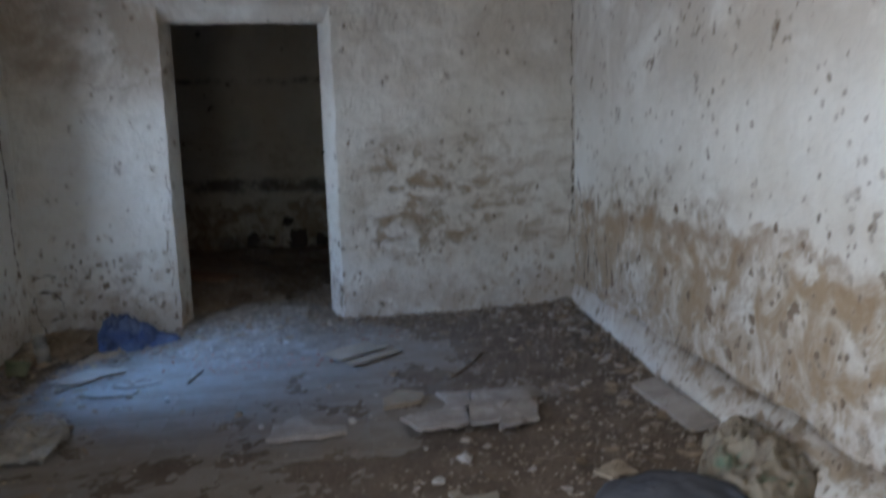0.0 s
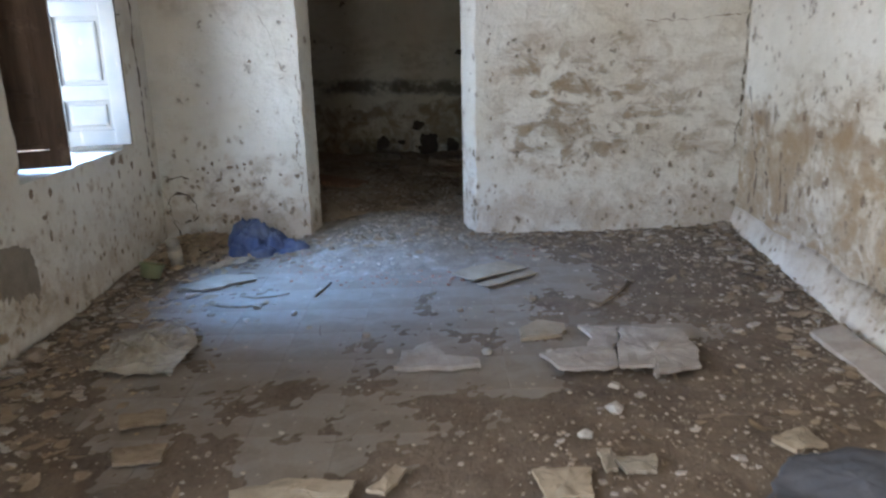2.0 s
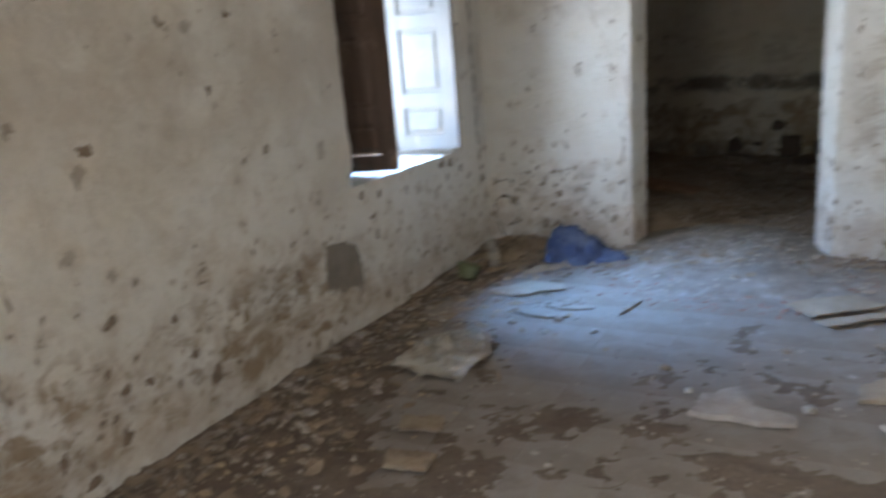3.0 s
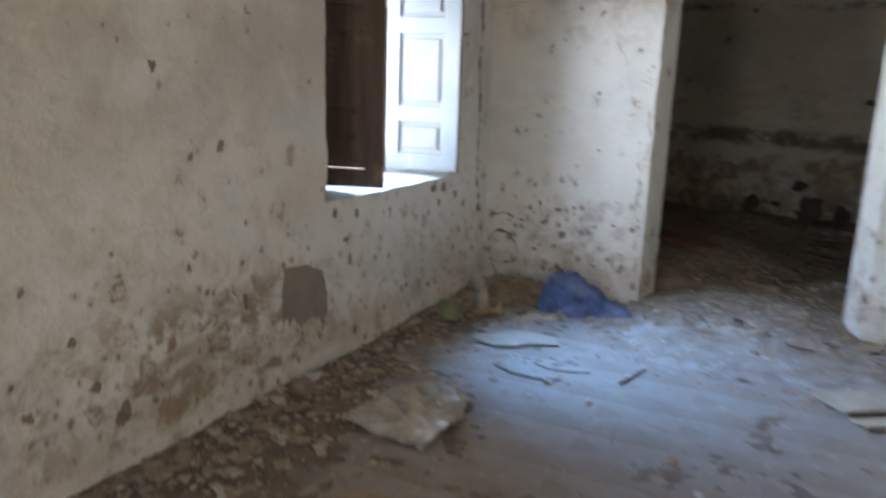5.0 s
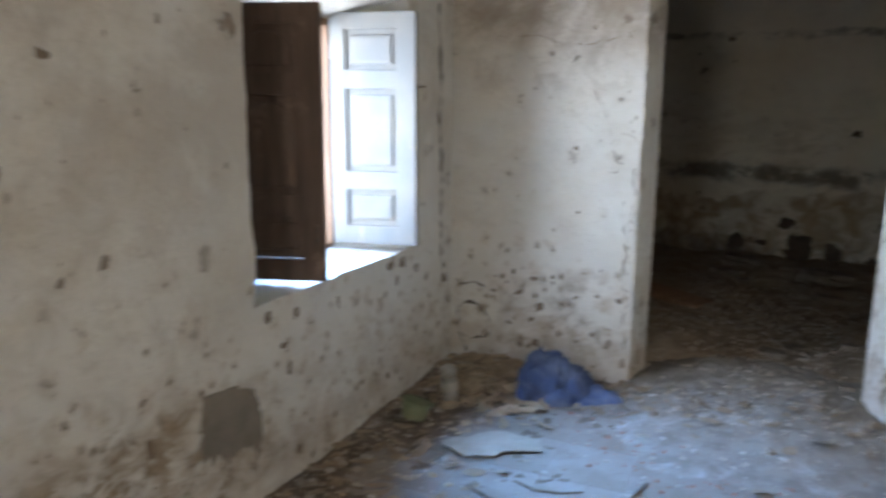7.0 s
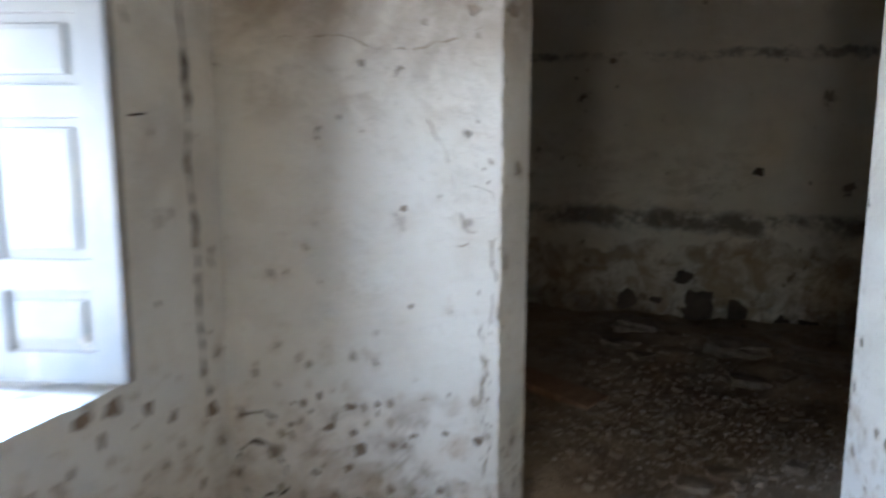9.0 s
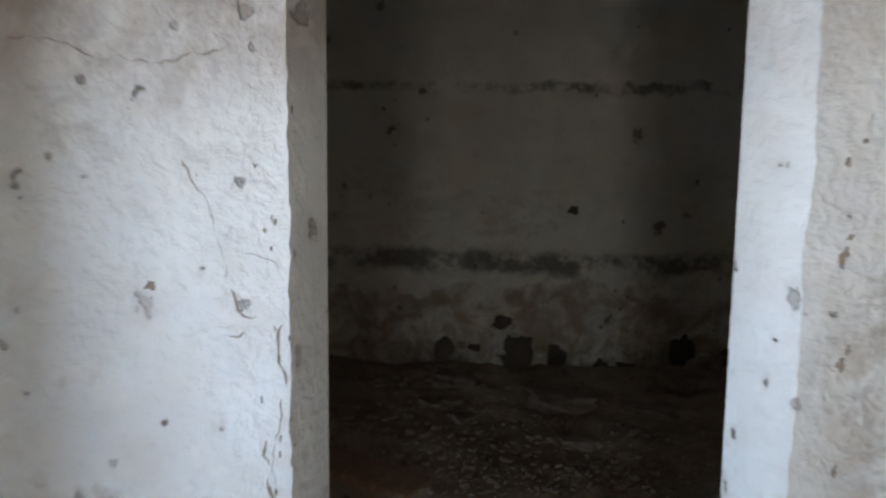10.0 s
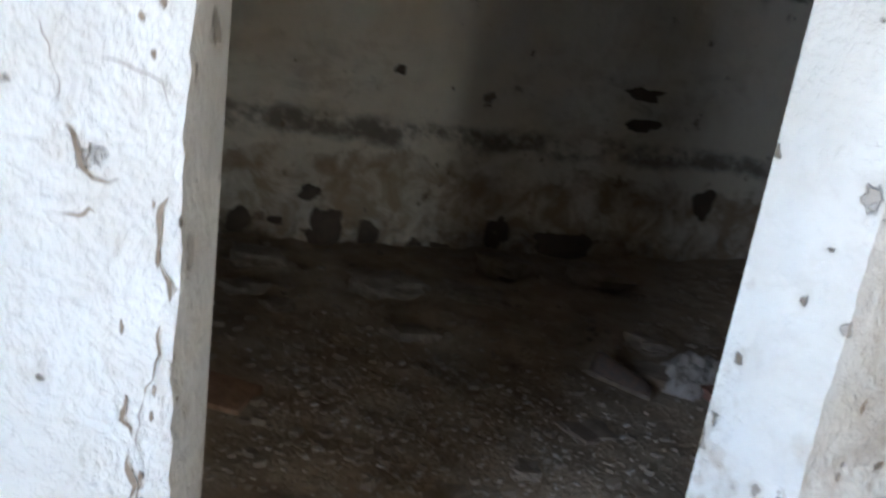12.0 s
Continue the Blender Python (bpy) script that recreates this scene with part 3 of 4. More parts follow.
part("bolt", bm, M["iron"], dim, "rusty iron bolt")

# ---- marks on the walls ----
rnd = random.Random(4)
daub("cement_patch", "x", X0, 1, [(3.50, 0.512), (3.628, 0.496), (3.745, 0.45), (3.785, 0.35), (3.782, 0.245), (3.64, 0.262), (3.53, 0.30), (3.475, 0.345), (3.485, 0.435)], M["cement"], wall_west, rnd, (4, 5, 6), "smooth grey cement patch with a ragged foot")
# flat grey area of the wall that ends near the crack
blotch("grey_patch", "x", X0, 1, 1.56, 0.42, 0.28, 0.5, M["cement"], wall_west, rnd, 0.003, 0.12, "flat grey patch beside a crack")
crack("x", X0, 1, [(5.25, 1.9), (5.25, 1.6), (5.255, 1.34), (5.27, 1.0), (5.28, 0.66), (5.31, 0.55)], 0.02, wall_west, rnd, 0.012, True)
for u, v, a, b in ((5.25, 1.34, 0.02, 0.035), (5.26, 1.1, 0.015, 0.04), (5.285, 0.66, 0.02, 0.03), (5.25, 1.6, 0.012, 0.03), (5.33, 0.50, 0.03, 0.03)):
    blotch("bare_spot", "x", X0, 1, u, v, a, b, M["raw"], wall_west, rnd, 0.002, 0.42)
crack("x", X0, 1, [(1.90, 1.15), (1.89, 0.8), (1.90, 0.5), (1.895, 0.3)], 0.012, wall_west, rnd, 0.008)
crack("x", X0, 1, [(1.91, 1.1), (1.965, 0.9), (1.975, 0.72)], 0.008, wall_west, rnd, 0.008)
# bare spots: along the wall, height, half sizes
for u, v, a, b in ((2.713, 0.206, 0.045, 0.055), (2.271, 0.174, 0.035, 0.04), (2.036, 0.208, 0.028, 0.05), (2.117, 0.091, 0.05, 0.028), (2.313, 1.13, 0.035, 0.03), (2.895, 1.27, 0.022, 0.026),
                   (2.555, 0.49, 0.025, 0.025), (2.62, 0.33, 0.03, 0.025), (3.277, 0.436, 0.022, 0.05), (2.4, 0.32, 0.03, 0.025), (2.3, 0.33, 0.03, 0.03), (3.05, 1.54, 0.025, 0.02), (3.95, 0.45, 0.018, 0.035), (3.93, 0.55, 0.03, 0.022),
                   (3.84, 0.68, 0.035, 0.03), (4.0, 0.66, 0.025, 0.035), (4.72, 0.685, 0.06, 0.03), (4.85, 0.68, 0.05, 0.045), (4.8, 0.60, 0.018, 0.035), (5.12, 0.55, 0.028, 0.035), (5.0, 0.62, 0.028, 0.035), (2.25, 1.6, 0.04, 0.03), (4.3, 0.62, 0.014, 0.04)):
    blotch("bare_spot", "x", X0, 1, u, v, a * 0.8, b * 0.8, M["raw"], wall_west, rnd, 0.002, 0.42)
for u, v, a, b in ((-1.53, 0.406, 0.04, 0.03), (-1.248, 0.295, 0.02, 0.02), (-1.553, 0.206, 0.028, 0.028), (-1.633, 0.184, 0.018, 0.026), (-1.65, 0.47, 0.03, 0.018), (-1.23, 0.497, 0.016, 0.014),
                   (-1.564, 0.554, 0.035, 0.016), (-1.09, 0.16, 0.02, 0.035), (-1.376, 1.232, 0.016, 0.014), (-1.349, 0.915, 0.014, 0.014)):
    blotch("bare_spot", "y", Y1, -1, u + 0.055, v - 0.03, a * 0.8, b * 0.8, M["raw"], wall_north, rnd, 0.002, 0.42)
for pts, w in (([(-1.96, 0.48), (-1.92, 0.45), (-1.86, 0.46), (-1.784, 0.44)], 0.012), ([(-1.94, 0.31), (-1.88, 0.36), (-1.80, 0.34), (-1.763, 0.287)], 0.014),
               ([(-1.94, 0.31), (-1.935, 0.175), (-1.87, 0.15), (-1.80, 0.17), (-1.752, 0.198), (-1.763, 0.287)], 0.012), ([(-1.935, 0.175), (-1.88, 0.10), (-1.862, 0.05)], 0.011),
               ([(-1.022, 0.95), (-1.04, 0.86), (-1.035, 0.78), (-1.05, 0.62), (-1.04, 0.45), (-1.03, 0.2)], 0.007), ([(-1.06, 0.84), (-1.05, 0.7), (-1.06, 0.55)], 0.006), ([(-1.015, 1.12), (-1.022, 1.05), (-1.012, 0.98)], 0.006),
               ([(-1.239, 1.483), (-1.20, 1.42), (-1.167, 1.379), (-1.17, 1.34)], 0.004), ([(-1.167, 1.379), (-1.15, 1.30), (-1.152, 1.22)], 0.002), ([(-1.135, 1.20), (-1.10, 1.15), (-1.075, 1.14)], 0.004),
               ([(-1.15, 1.095), (-1.12, 1.09), (-1.10, 1.095)], 0.005), ([(-1.10, 1.28), (-1.04, 1.25), (-1.01, 1.22)], 0.002), ([(-1.75, 1.75), (-1.5, 1.73), (-1.30, 1.69), (-1.067, 1.75)], 0.004),
               ([(1.2, 1.40), (1.45, 1.39), (1.86, 1.43)], 0.006), ([(1.865, 2.3), (1.862, 1.7), (1.867, 1.1), (1.855, 0.7), (1.83, 0.5)], 0.012)):
    crack("y", Y1, -1, pts, w, wall_north, rnd, dark=w > 0.01)
for pts, w in (([(5.35, 1.05), (5.25, 0.7), (5.12, 0.5), (5.1, 0.3)], 0.02), ([(4.75, 0.6), (4.7, 0.4), (4.72, 0.2)], 0.016), ([(5.0, 0.55), (4.9, 0.42)], 0.014)):
    crack("x", X1, -1, pts, w, wall_east, rnd, dark=True)
for u, v, a, b in ((5.12, 0.40, 0.03, 0.09), (4.92, 0.42, 0.04, 0.06), (4.62, 0.36, 0.03, 0.09), (5.2, 0.28, 0.03, 0.06), (4.35, 0.5, 0.03, 0.04), (4.3, 0.8, 0.06, 0.03), (3.3, 0.45, 0.06, 0.05), (3.1, 0.3, 0.05, 0.04)):
    blotch("bare_spot", "x", X1, -1, u, v, a * 0.8, b * 0.8, M["raw"], wall_east, rnd, 0.002, 0.42)
for u, v, a, b in ((-0.33, 0.385, 0.065, 0.05), (-0.21, 0.15, 0.098, 0.15), (-0.27, 0.10, 0.095, 0.09), (-0.74, 0.19, 0.065, 0.07), (0.04, 0.15, 0.09, 0.11), (0.35, 0.08, 0.06, 0.08), (0.90, 0.20, 0.099, 0.15), (0.52, 0.07, 0.12, 0.07), (1.35, 0.14, 0.2, 0.10), (1.76, 1.20, 0.16, 0.045), (1.79, 1.00, 0.16, 0.05), (0.12, 1.16, 0.04, 0.03), (2.42, 0.50, 0.1, 0.12), (-0.52, 0.2, 0.04, 0.03)):
    blotch("bare_spot", "y", YB, -1, u, v, a, b, M["soot"], wall_back, rnd, 0.004, 0.35)

# chips broken off along the edges of the doorway, and smears of mud beside it
for i in range(22):
    v = rnd.uniform(0.12, 1.5)
    blotch("bare_spot", "y", Y1, -1, -1.026 - abs(rnd.gauss(0, 0.018)), v, rnd.uniform(0.002, 0.005), rnd.uniform(0.004, 0.014), M["fissure"], wall_north, rnd, 0.002, 0.5)
for i in range(12):
    v = rnd.uniform(0.1, 1.6)
    blotch("bare_spot", "y", Y1, -1, 0.19 + abs(rnd.gauss(0, 0.03)), v, rnd.uniform(0.005, 0.012), rnd.uniform(0.006, 0.02), M["fissure"], wall_north, rnd, 0.002, 0.8)
for i in range(20):
    blotch("bare_spot", "y", Y1, -1, rnd.uniform(-1.85, -1.06), rnd.uniform(0.12, 0.62), rnd.uniform(0.005, 0.02), rnd.uniform(0.006, 0.018), M["raw"], wall_north, rnd, 0.002, 0.42)
for i in range(34):
    blotch("bare_spot", "x", X1, -1, rnd.uniform(2.2, 5.3), abs(rnd.gauss(0.35, 0.3)) + 0.12, rnd.uniform(0.008, 0.03), rnd.uniform(0.01, 0.035), M["raw"], wall_east, rnd, 0.002, 0.42)

# iron nail beside the shutter
bm = bmesh.new()
bmesh.ops.create_cone(bm, cap_ends=True, segments=8, radius1=0.004, radius2=0.003, depth=0.06, matrix=pose(X0 + 0.025, 4.99, 1.49, 0, 84, 0))
thing("iron_nail", bm, M["iron"], "rusty iron nail driven into the window wall", "nail")


# ---- dirt and rubble on the floor ----
def bump(x, y, cx, cy, rx, ry):
    return math.exp(-((x - cx) / rx) ** 2 - ((y - cy) / ry) ** 2)


def dirt_height(x, y):
    """Height of the swept-up dirt over the tiles; below zero the tiles show."""
    n1 = noise.noise(Vector((x * 1.9, y * 1.9, 0.3)))
    n2 = noise.noise(Vector((x * 6.5, y * 6.5, 4.0)))
    n3 = noise.noise(Vector((x * 21, y * 21, 8.0)))
    d = -0.0085
    d += 0.026 * math.exp(-max(0, x - X0) / 0.3)
    d += 0.040 * math.exp(-max(0, X1 - x) / 0.38)
    d += 0.030 * math.exp(-max(0, Y1 - y) / 0.22)
    d += 0.030 * bump(x, y, 1.0, 2.3, 1.2, 0.95) + 0.012 * bump(x, y, -1.6, 2.6, 0.6, 0.9) + 0.014 * bump(x, y, 1.3, 4.6, 0.7, 0.8)
    d += 0.018 * bump(x, y, -0.1, 2.2, 0.9, 0.28) + 0.085 * bump(x, y, -1.68, 5.27, 0.19, 0.17)
    n0 = noise.noise(Vector((x * 3.7, y * 3.7, 6.1)))
    n4 = noise.noise(Vector((x * 47, y * 47, 3.0)))
    return d + 0.011 * n1 + 0.007 * n0 + 0.007 * n2 + 0.006 * n3 + 0.004 * n4


def mound_height(x, y):
    """Plaster dust trodden into a low ramp at the inner doorway."""
    n = 0.02 * noise.noise(Vector((x * 3.1, y * 3.1, 2.2))) + 0.012 * noise.noise(Vector((x * 11, y * 11, 5.2))) + 0.005 * noise.noise(Vector((x * 30, y * 30, 5.2)))
    return 0.11 * bump(x, y, -0.42, 5.75, 0.72, 0.68) + 0.04 * bump(x, y, -0.36, 5.22, 0.62, 0.6) - 0.024 + n * (0.4 + bump(x, y, -0.4, 5.5, 0.9, 0.7))


def rubble_height(x, y):
    n = 0.05 * noise.noise(Vector((x * 1.7, y * 1.7, 9.2))) + 0.025 * noise.noise(Vector((x * 6, y * 6, 1.2))) + 0.010 * noise.noise(Vector((x * 19, y * 19, 1.2)))
    k = min(1.0, max(0.0, (y - 5.46) / 0.55))
    return (0.085 + n) * k * k * (3 - 2 * k) - 0.03 * (1 - k) + 0.015 * math.exp(-(YB - y) / 0.35) + 0.05 * bump(x, y, -1.3, 7.0, 0.6, 1.0)


def field(name, height, x0, x1, y0, y1, step, material, label, category):
    nx, ny = int((x1 - x0) / step), int((y1 - y0) / step)
    pts, low = [], -0.03
    for j in range(ny + 1):
        for i in range(nx + 1):
            x, y = x0 + (x1 - x0) * i / nx, y0 + (y1 - y0) * j / ny
            pts.append((x, y, max(low, height(x, y))))
    faces = []
    for j in range(ny):
        for i in range(nx):
            k = j * (nx + 1) + i
            quad = (k, k + 1, k + nx + 2, k + nx + 1)
            if max(pts[q][2] for q in quad) > -0.012:
                faces.append(quad)
    me = bpy.data.meshes.new(name)
    me.from_pydata(pts, [], faces)
    me.materials.append(material)
    me.polygons.foreach_set("use_smooth", [True] * len(me.polygons))
    return tagged(new(name, me), label, category, kind="stuff")


field("dirt", dirt_height, X0 - 0.03, X1 + 0.03, Y0, Y1 + 0.03, 0.02, M["soil"], "loose brown dirt drifted over the tiles along the walls", "dirt")
field("plaster_dust", mound_height, -1.7, 0.95, 4.3, 5.95, 0.02, M["dust"], "pale trodden plaster dust heaped at the doorway", "dust")
field("rubble_bed", rubble_height, X0 - 0.03, X2 + 0.03, 5.52, YB + 0.03, 0.04, M["rubble"], "dim brown rubble and earth covering the rear floor", "rubble")


def surface(x, y):
    heap = mound_height(x, y) if -1.7 < x < 0.95 and 4.3 < y < 5.95 else 0.0
    if y > 5.6:
        return max(0.0, heap, rubble_height(x, y))
    return max(0.0, dirt_height(x, y), heap)


def chunk(verts, faces, c, size, rnd, flat):
    """One angular crumb, twelve corners at most."""
    n = rnd.choice((4, 5, 6))
    a0, tilt = rnd.uniform(0, 6.28), rnd.uniform(-0.35, 0.35)
    k = len(verts)
    h = size * flat * rnd.uniform(0.6, 1.3)
    for z, f in ((-0.3 * h, 1.0), (h, rnd.uniform(0.55, 0.95))):
        for i in range(n):
            a = a0 + 6.283 * (i + rnd.uniform(-0.25, 0.25)) / n
            r = size * f * rnd.uniform(0.7, 1.15)
            x, y = r * math.cos(a), r * 0.75 * math.sin(a)
            verts.append((c[0] + x, c[1] + y, c[2] + z + x * tilt))
    faces.append(tuple(range(k + n, k + 2 * n)))
    for i in range(n):
        j = (i + 1) % n
        faces.append((k + i, k + j, k + n + j, k + n + i))


def scatter(name, count, where, sizes, flat, material, label, category, seed):
    rnd = random.Random(seed)
    verts, faces = [], []
    done = 0
    for _ in range(count * 12):
        if done >= count:
            break
        x, y, keep = where(rnd)
        if rnd.random() > keep:
            continue
        s = sizes[0] * (sizes[1] / sizes[0]) ** (rnd.random() ** 2.2)
        chunk(verts, faces, (x, y, surface(x, y)), s, rnd, flat)
        done += 1
    me = bpy.data.meshes.new(name)
    me.from_pydata(verts, [], faces)
    me.materials.append(material)
    return tagged(new(name, me), label, category, kind="stuff")


def over_room(rnd):
    x, y = rnd.uniform(X0 + 0.02, X1 - 0.02), rnd.uniform(1.2, Y1 - 0.02)
    return x, y, 0.05 + min(1, max(0, dirt_height(x, y) + 0.002) * 45)


def by_walls(rnd):
    x, y = rnd.uniform(X0 + 0.02, X1 - 0.02), rnd.uniform(1.5, Y1 - 0.02)
    k = max(math.exp(-(x - X0) / 0.22), math.exp(-(X1 - x) / 0.25), math.exp(-(Y1 - y) / 0.16))
    if -0.95 < x < 0.05 and y > 5.2:
        k = 0.2
    return x, y, k


def at_doorway(rnd):
    x, y = rnd.uniform(-1.15, 0.5), rnd.uniform(4.5, 5.75)
    return x, y, bump(x, y, -0.35, 5.35, 0.6, 0.5)


def round_mound(rnd):
    a = rnd.uniform(3.2, 6.2)
    x, y = -0.35 + 0.75 * math.cos(a) + rnd.gauss(0, 0.1), 5.25 + 0.75 * math.sin(a) + rnd.gauss(0, 0.08)
    return x, y, 1.0 if y < 5.4 else 0.0


def left_strip(rnd):
    x, y = X0 + 0.03 + abs(rnd.gauss(0, 0.32)), rnd.uniform(1.7, 5.3)
    return x, y, 1.0 if x < -1.0 else 0.0


def corner_heap(rnd):
    x, y = rnd.gauss(-1.66, 0.15), rnd.gauss(5.26, 0.13)
    return x, y, 1.0 if X0 + 0.02 < x < -1.46 and y < Y1 - 0.02 else 0.0


def right_front(rnd):
    x, y = rnd.uniform(0.2, X1 - 0.05), rnd.uniform(2.0, 5.2)
    return x, y, 0.4 + 0.6 * math.exp(-(X1 - x) / 0.4)


def rear_room(rnd):
    x, y = rnd.uniform(X0 + 0.05, X2 - 0.1), rnd.uniform(5.65, YB - 0.05)
    return x, y, 0.35 + bump(x, y, -0.15, 6.6, 0.7, 0.8)


def rear_pale(rnd):
    x, y = rnd.gauss(-0.15, 0.45), rnd.gauss(6.55, 0.4)
    return x, y, 1.0 if 5.65 < y < YB - 0.1 else 0.0


scatter("plaster_crumbs", 4200, over_room, (0.003, 0.014), 0.45, M["crumb"], "small pale plaster crumbs strewn over the dirt", "debris", 11)
scatter("stone_crumbs", 3000, over_room, (0.003, 0.014), 0.5, M["stone"], "small brown stones and clods in the dirt", "debris", 12)
scatter("wall_debris", 2200, by_walls, (0.005, 0.042), 0.25, M["crumb"], "flaked plaster fallen along the foot of the walls", "debris", 13)
scatter("clods", 1300, by_walls, (0.006, 0.035), 0.4, M["stone"], "brown clods of mud plaster along the walls", "debris", 14)
scatter("doorway_crumbs", 900, at_doorway, (0.003, 0.022), 0.3, M["crumb"], "broken plaster flakes trodden at the doorway", "debris", 15)
scatter("brick_crumbs", 320, round_mound, (0.004, 0.016), 0.5, M["brickbit"], "reddish brick crumbs around the dust heap", "debris", 16)
scatter("bark_flakes", 330, left_strip, (0.006, 0.032), 0.2, M["bark"], "dry bark and leaf flakes by the window wall", "debris", 33)
scatter("card_flakes", 190, left_strip, (0.006, 0.03), 0.2, M["card"], "torn tan card flakes by the window wall", "debris", 34)
scatter("corner_leaves", 190, corner_heap, (0.015, 0.055), 0.15, M["bark"], "dry leaves and bark heaped in the corner", "debris", 36)
scatter("corner_flakes", 120, corner_heap, (0.012, 0.06), 0.14, M["card"], "tan card and plaster flakes in the corner heap", "debris", 37)
scatter("flat_flakes", 150, right_front, (0.008, 0.035), 0.14, M["slab"], "flat grey plaster flakes in the dirt", "debris", 35)
scatter("rear_rubble", 2600, rear_room, (0.006, 0.035), 0.5, M["stone"], "brown stones and clods on the rear floor", "rubble", 17)
scatter("rear_plaster", 1500, rear_pale, (0.005, 0.017), 0.4, M["crumb"], "pale plaster crumbs on the rear floor", "rubble", 18)


def litter(name, count, where, material, label, category, seed, length, width):
    """Dry leaves and straw, each a bent strip."""
    rnd = random.Random(seed)
    verts, faces = [], []
    done = 0
    while done < count:
        x, y, keep = where(rnd)
        if rnd.random() > keep:
            continue
        done += 1
        ln, w, a = rnd.uniform(*length), rnd.uniform(*width), rnd.uniform(0, 6.28)
        z, lift = surface(x, y) + 0.004, rnd.uniform(0, 0.25) * ln
        k = len(verts)
        for i in range(5):
            s = i / 4 - 0.5
            ww = w * (1 - (2 * s) ** 2 * 0.8)
            zz = z + lift * (2 * s) ** 2 * (1 if s > 0 else 0.4)
            bend = 0.15 * ln * s * s
            for side in (-1, 1):
                lx, ly = s * ln, bend + side * ww / 2
                verts.append((x + lx * math.cos(a) - ly * math.sin(a), y + lx * math.sin(a) + ly * math.cos(a), zz + (0.3 * ww if side > 0 else 0)))
        for i in range(4):
            faces.append((k + 2 * i, k + 2 * i + 1, k + 2 * i + 3, k + 2 * i + 2))
    me = bpy.data.meshes.new(name)
    me.from_pydata(verts, [], faces)
    me.materials.append(material)
    return tagged(new(name, me), label, category, kind="stuff")


def corner_litter(rnd):
    x, y = rnd.gauss(-1.62, 0.15), rnd.gauss(5.16, 0.17)
    return x, y, 1.0 if X0 + 0.02 < x < -1.2 and y < Y1 - 0.02 else 0.0


litter("dry_leaves", 900, by_walls, M["leaf"], "dry brown leaves and bark scraps by the walls", "leaves", 21, (0.03, 0.12), (0.015, 0.05))
litter("corner_leaves", 330, corner_litter, M["bark"], "heap of dry leaves in the corner below the window", "leaves", 22, (0.05, 0.14), (0.02, 0.05))
litter("straw", 480, over_room, M["twig"], "short bits of straw and twig in the dirt", "straw", 23, (0.05, 0.2), (0.003, 0.006))


# ---- single things on the floor ----
def outline(points, k, amount, rnd, seed):
    """A rough closed outline through a few corners."""
    out = []
    for (a, b), (c, d) in zip(points, points[1:] + points[:1]):
        for i in range(k):
            s = i / k
            j = amount * noise.noise(Vector((a + (c - a) * s, b + (d - b) * s, seed)) * 17) + rnd.gauss(0, amount * 0.25)
            out.append((a + (c - a) * s + j, b + (d - b) * s - j))
    return out


def creases(x, y, seed):
    """Sharp crossing folds, 0 to 1."""
    v = 0.0
    for k, f in ((1.0, 5.0), (0.6, 11.0), (0.3, 23.0)):
        v += k * (1 - 2.2 * abs(noise.noise(Vector((x * f, y * f, seed + f)))))
    return v / 1.9


def sheet_bm(points, thick, rnd, seed, k=5, amount=0.012, crumple=0.0, lift=None, rings=4):
    """A flat broken piece with ragged rim and real thickness, lying on the floor."""
    rim = outline(points, k, amount, rnd, seed)
    cx, cy = sum(p[0] for p in rim) / len(rim), sum(p[1] for p in rim) / len(rim)
    bm = bmesh.new()

    def z_at(x, y, f):
        z = surface(x, y) + 0.004 + crumple * creases(x, y, seed) * (0.45 + 0.55 * (1 - f))
        return max(z + (lift(x, y) if lift else 0), surface(x, y) - 0.004)

    loops = []
    for i in range(rings):
        f = 1 - i / rings
        loops.append([bm.verts.new((cx + (x - cx) * f, cy + (y - cy) * f, z_at(cx + (x - cx) * f, cy + (y - cy) * f, f) + thick)) for x, y in rim])
    c = bm.verts.new((cx, cy, z_at(cx, cy, 0) + thick))
    under = [bm.verts.new((x, y, z_at(x, y, 1))) for x, y in rim]
    n = len(rim)
    for i in range(n):
        j = (i + 1) % n
        for p, q in zip(loops, loops[1:]):
            bm.faces.new((p[i], p[j], q[j], q[i]))
        bm.faces.new((loops[-1][i], loops[-1][j], c))
        bm.faces.new((under[i], under[j], loops[0][j], loops[0][i]))
    bm.faces.new(list(reversed(under)))
    bmesh.ops.recalc_face_normals(bm, faces=bm.faces)
    return bm


rnd = random.Random(9)
# broken slab in three pieces
slab = tagged(new("broken_slab"), "grey broken plaster slab in pieces on the dirt", "slab")
for i, pts in enumerate(([(0.285, 3.374), (0.347, 3.213), (0.424, 3.199), (0.576, 3.223), (0.602, 3.420), (0.491, 3.445), (0.374, 3.430)], [(0.497, 3.454), (0.608, 3.429), (0.681, 3.685), (0.506, 3.713), (0.536, 3.582)],
                         [(0.585, 3.222), (0.716, 3.216), (0.687, 3.109), (0.894, 3.209), (0.957, 3.424), (0.956, 3.633), (0.695, 3.684), (0.617, 3.419)])):
    part("slab_piece", sheet_bm(pts, 0.014, rnd, 3 + i, 9, 0.012, 0.02, lambda x, y: 0.004 + 0.018 * max(0, (3.55 - y) / 0.35)), M["slab"], slab)
thing("broken_slab", sheet_bm([(0.223, 3.576), (0.420, 3.627), (0.444, 3.756), (0.328, 3.802), (0.237, 3.715)], 0.018, rnd, 8), M["card"], "small brown slab piece beside the broken slab", "slab")
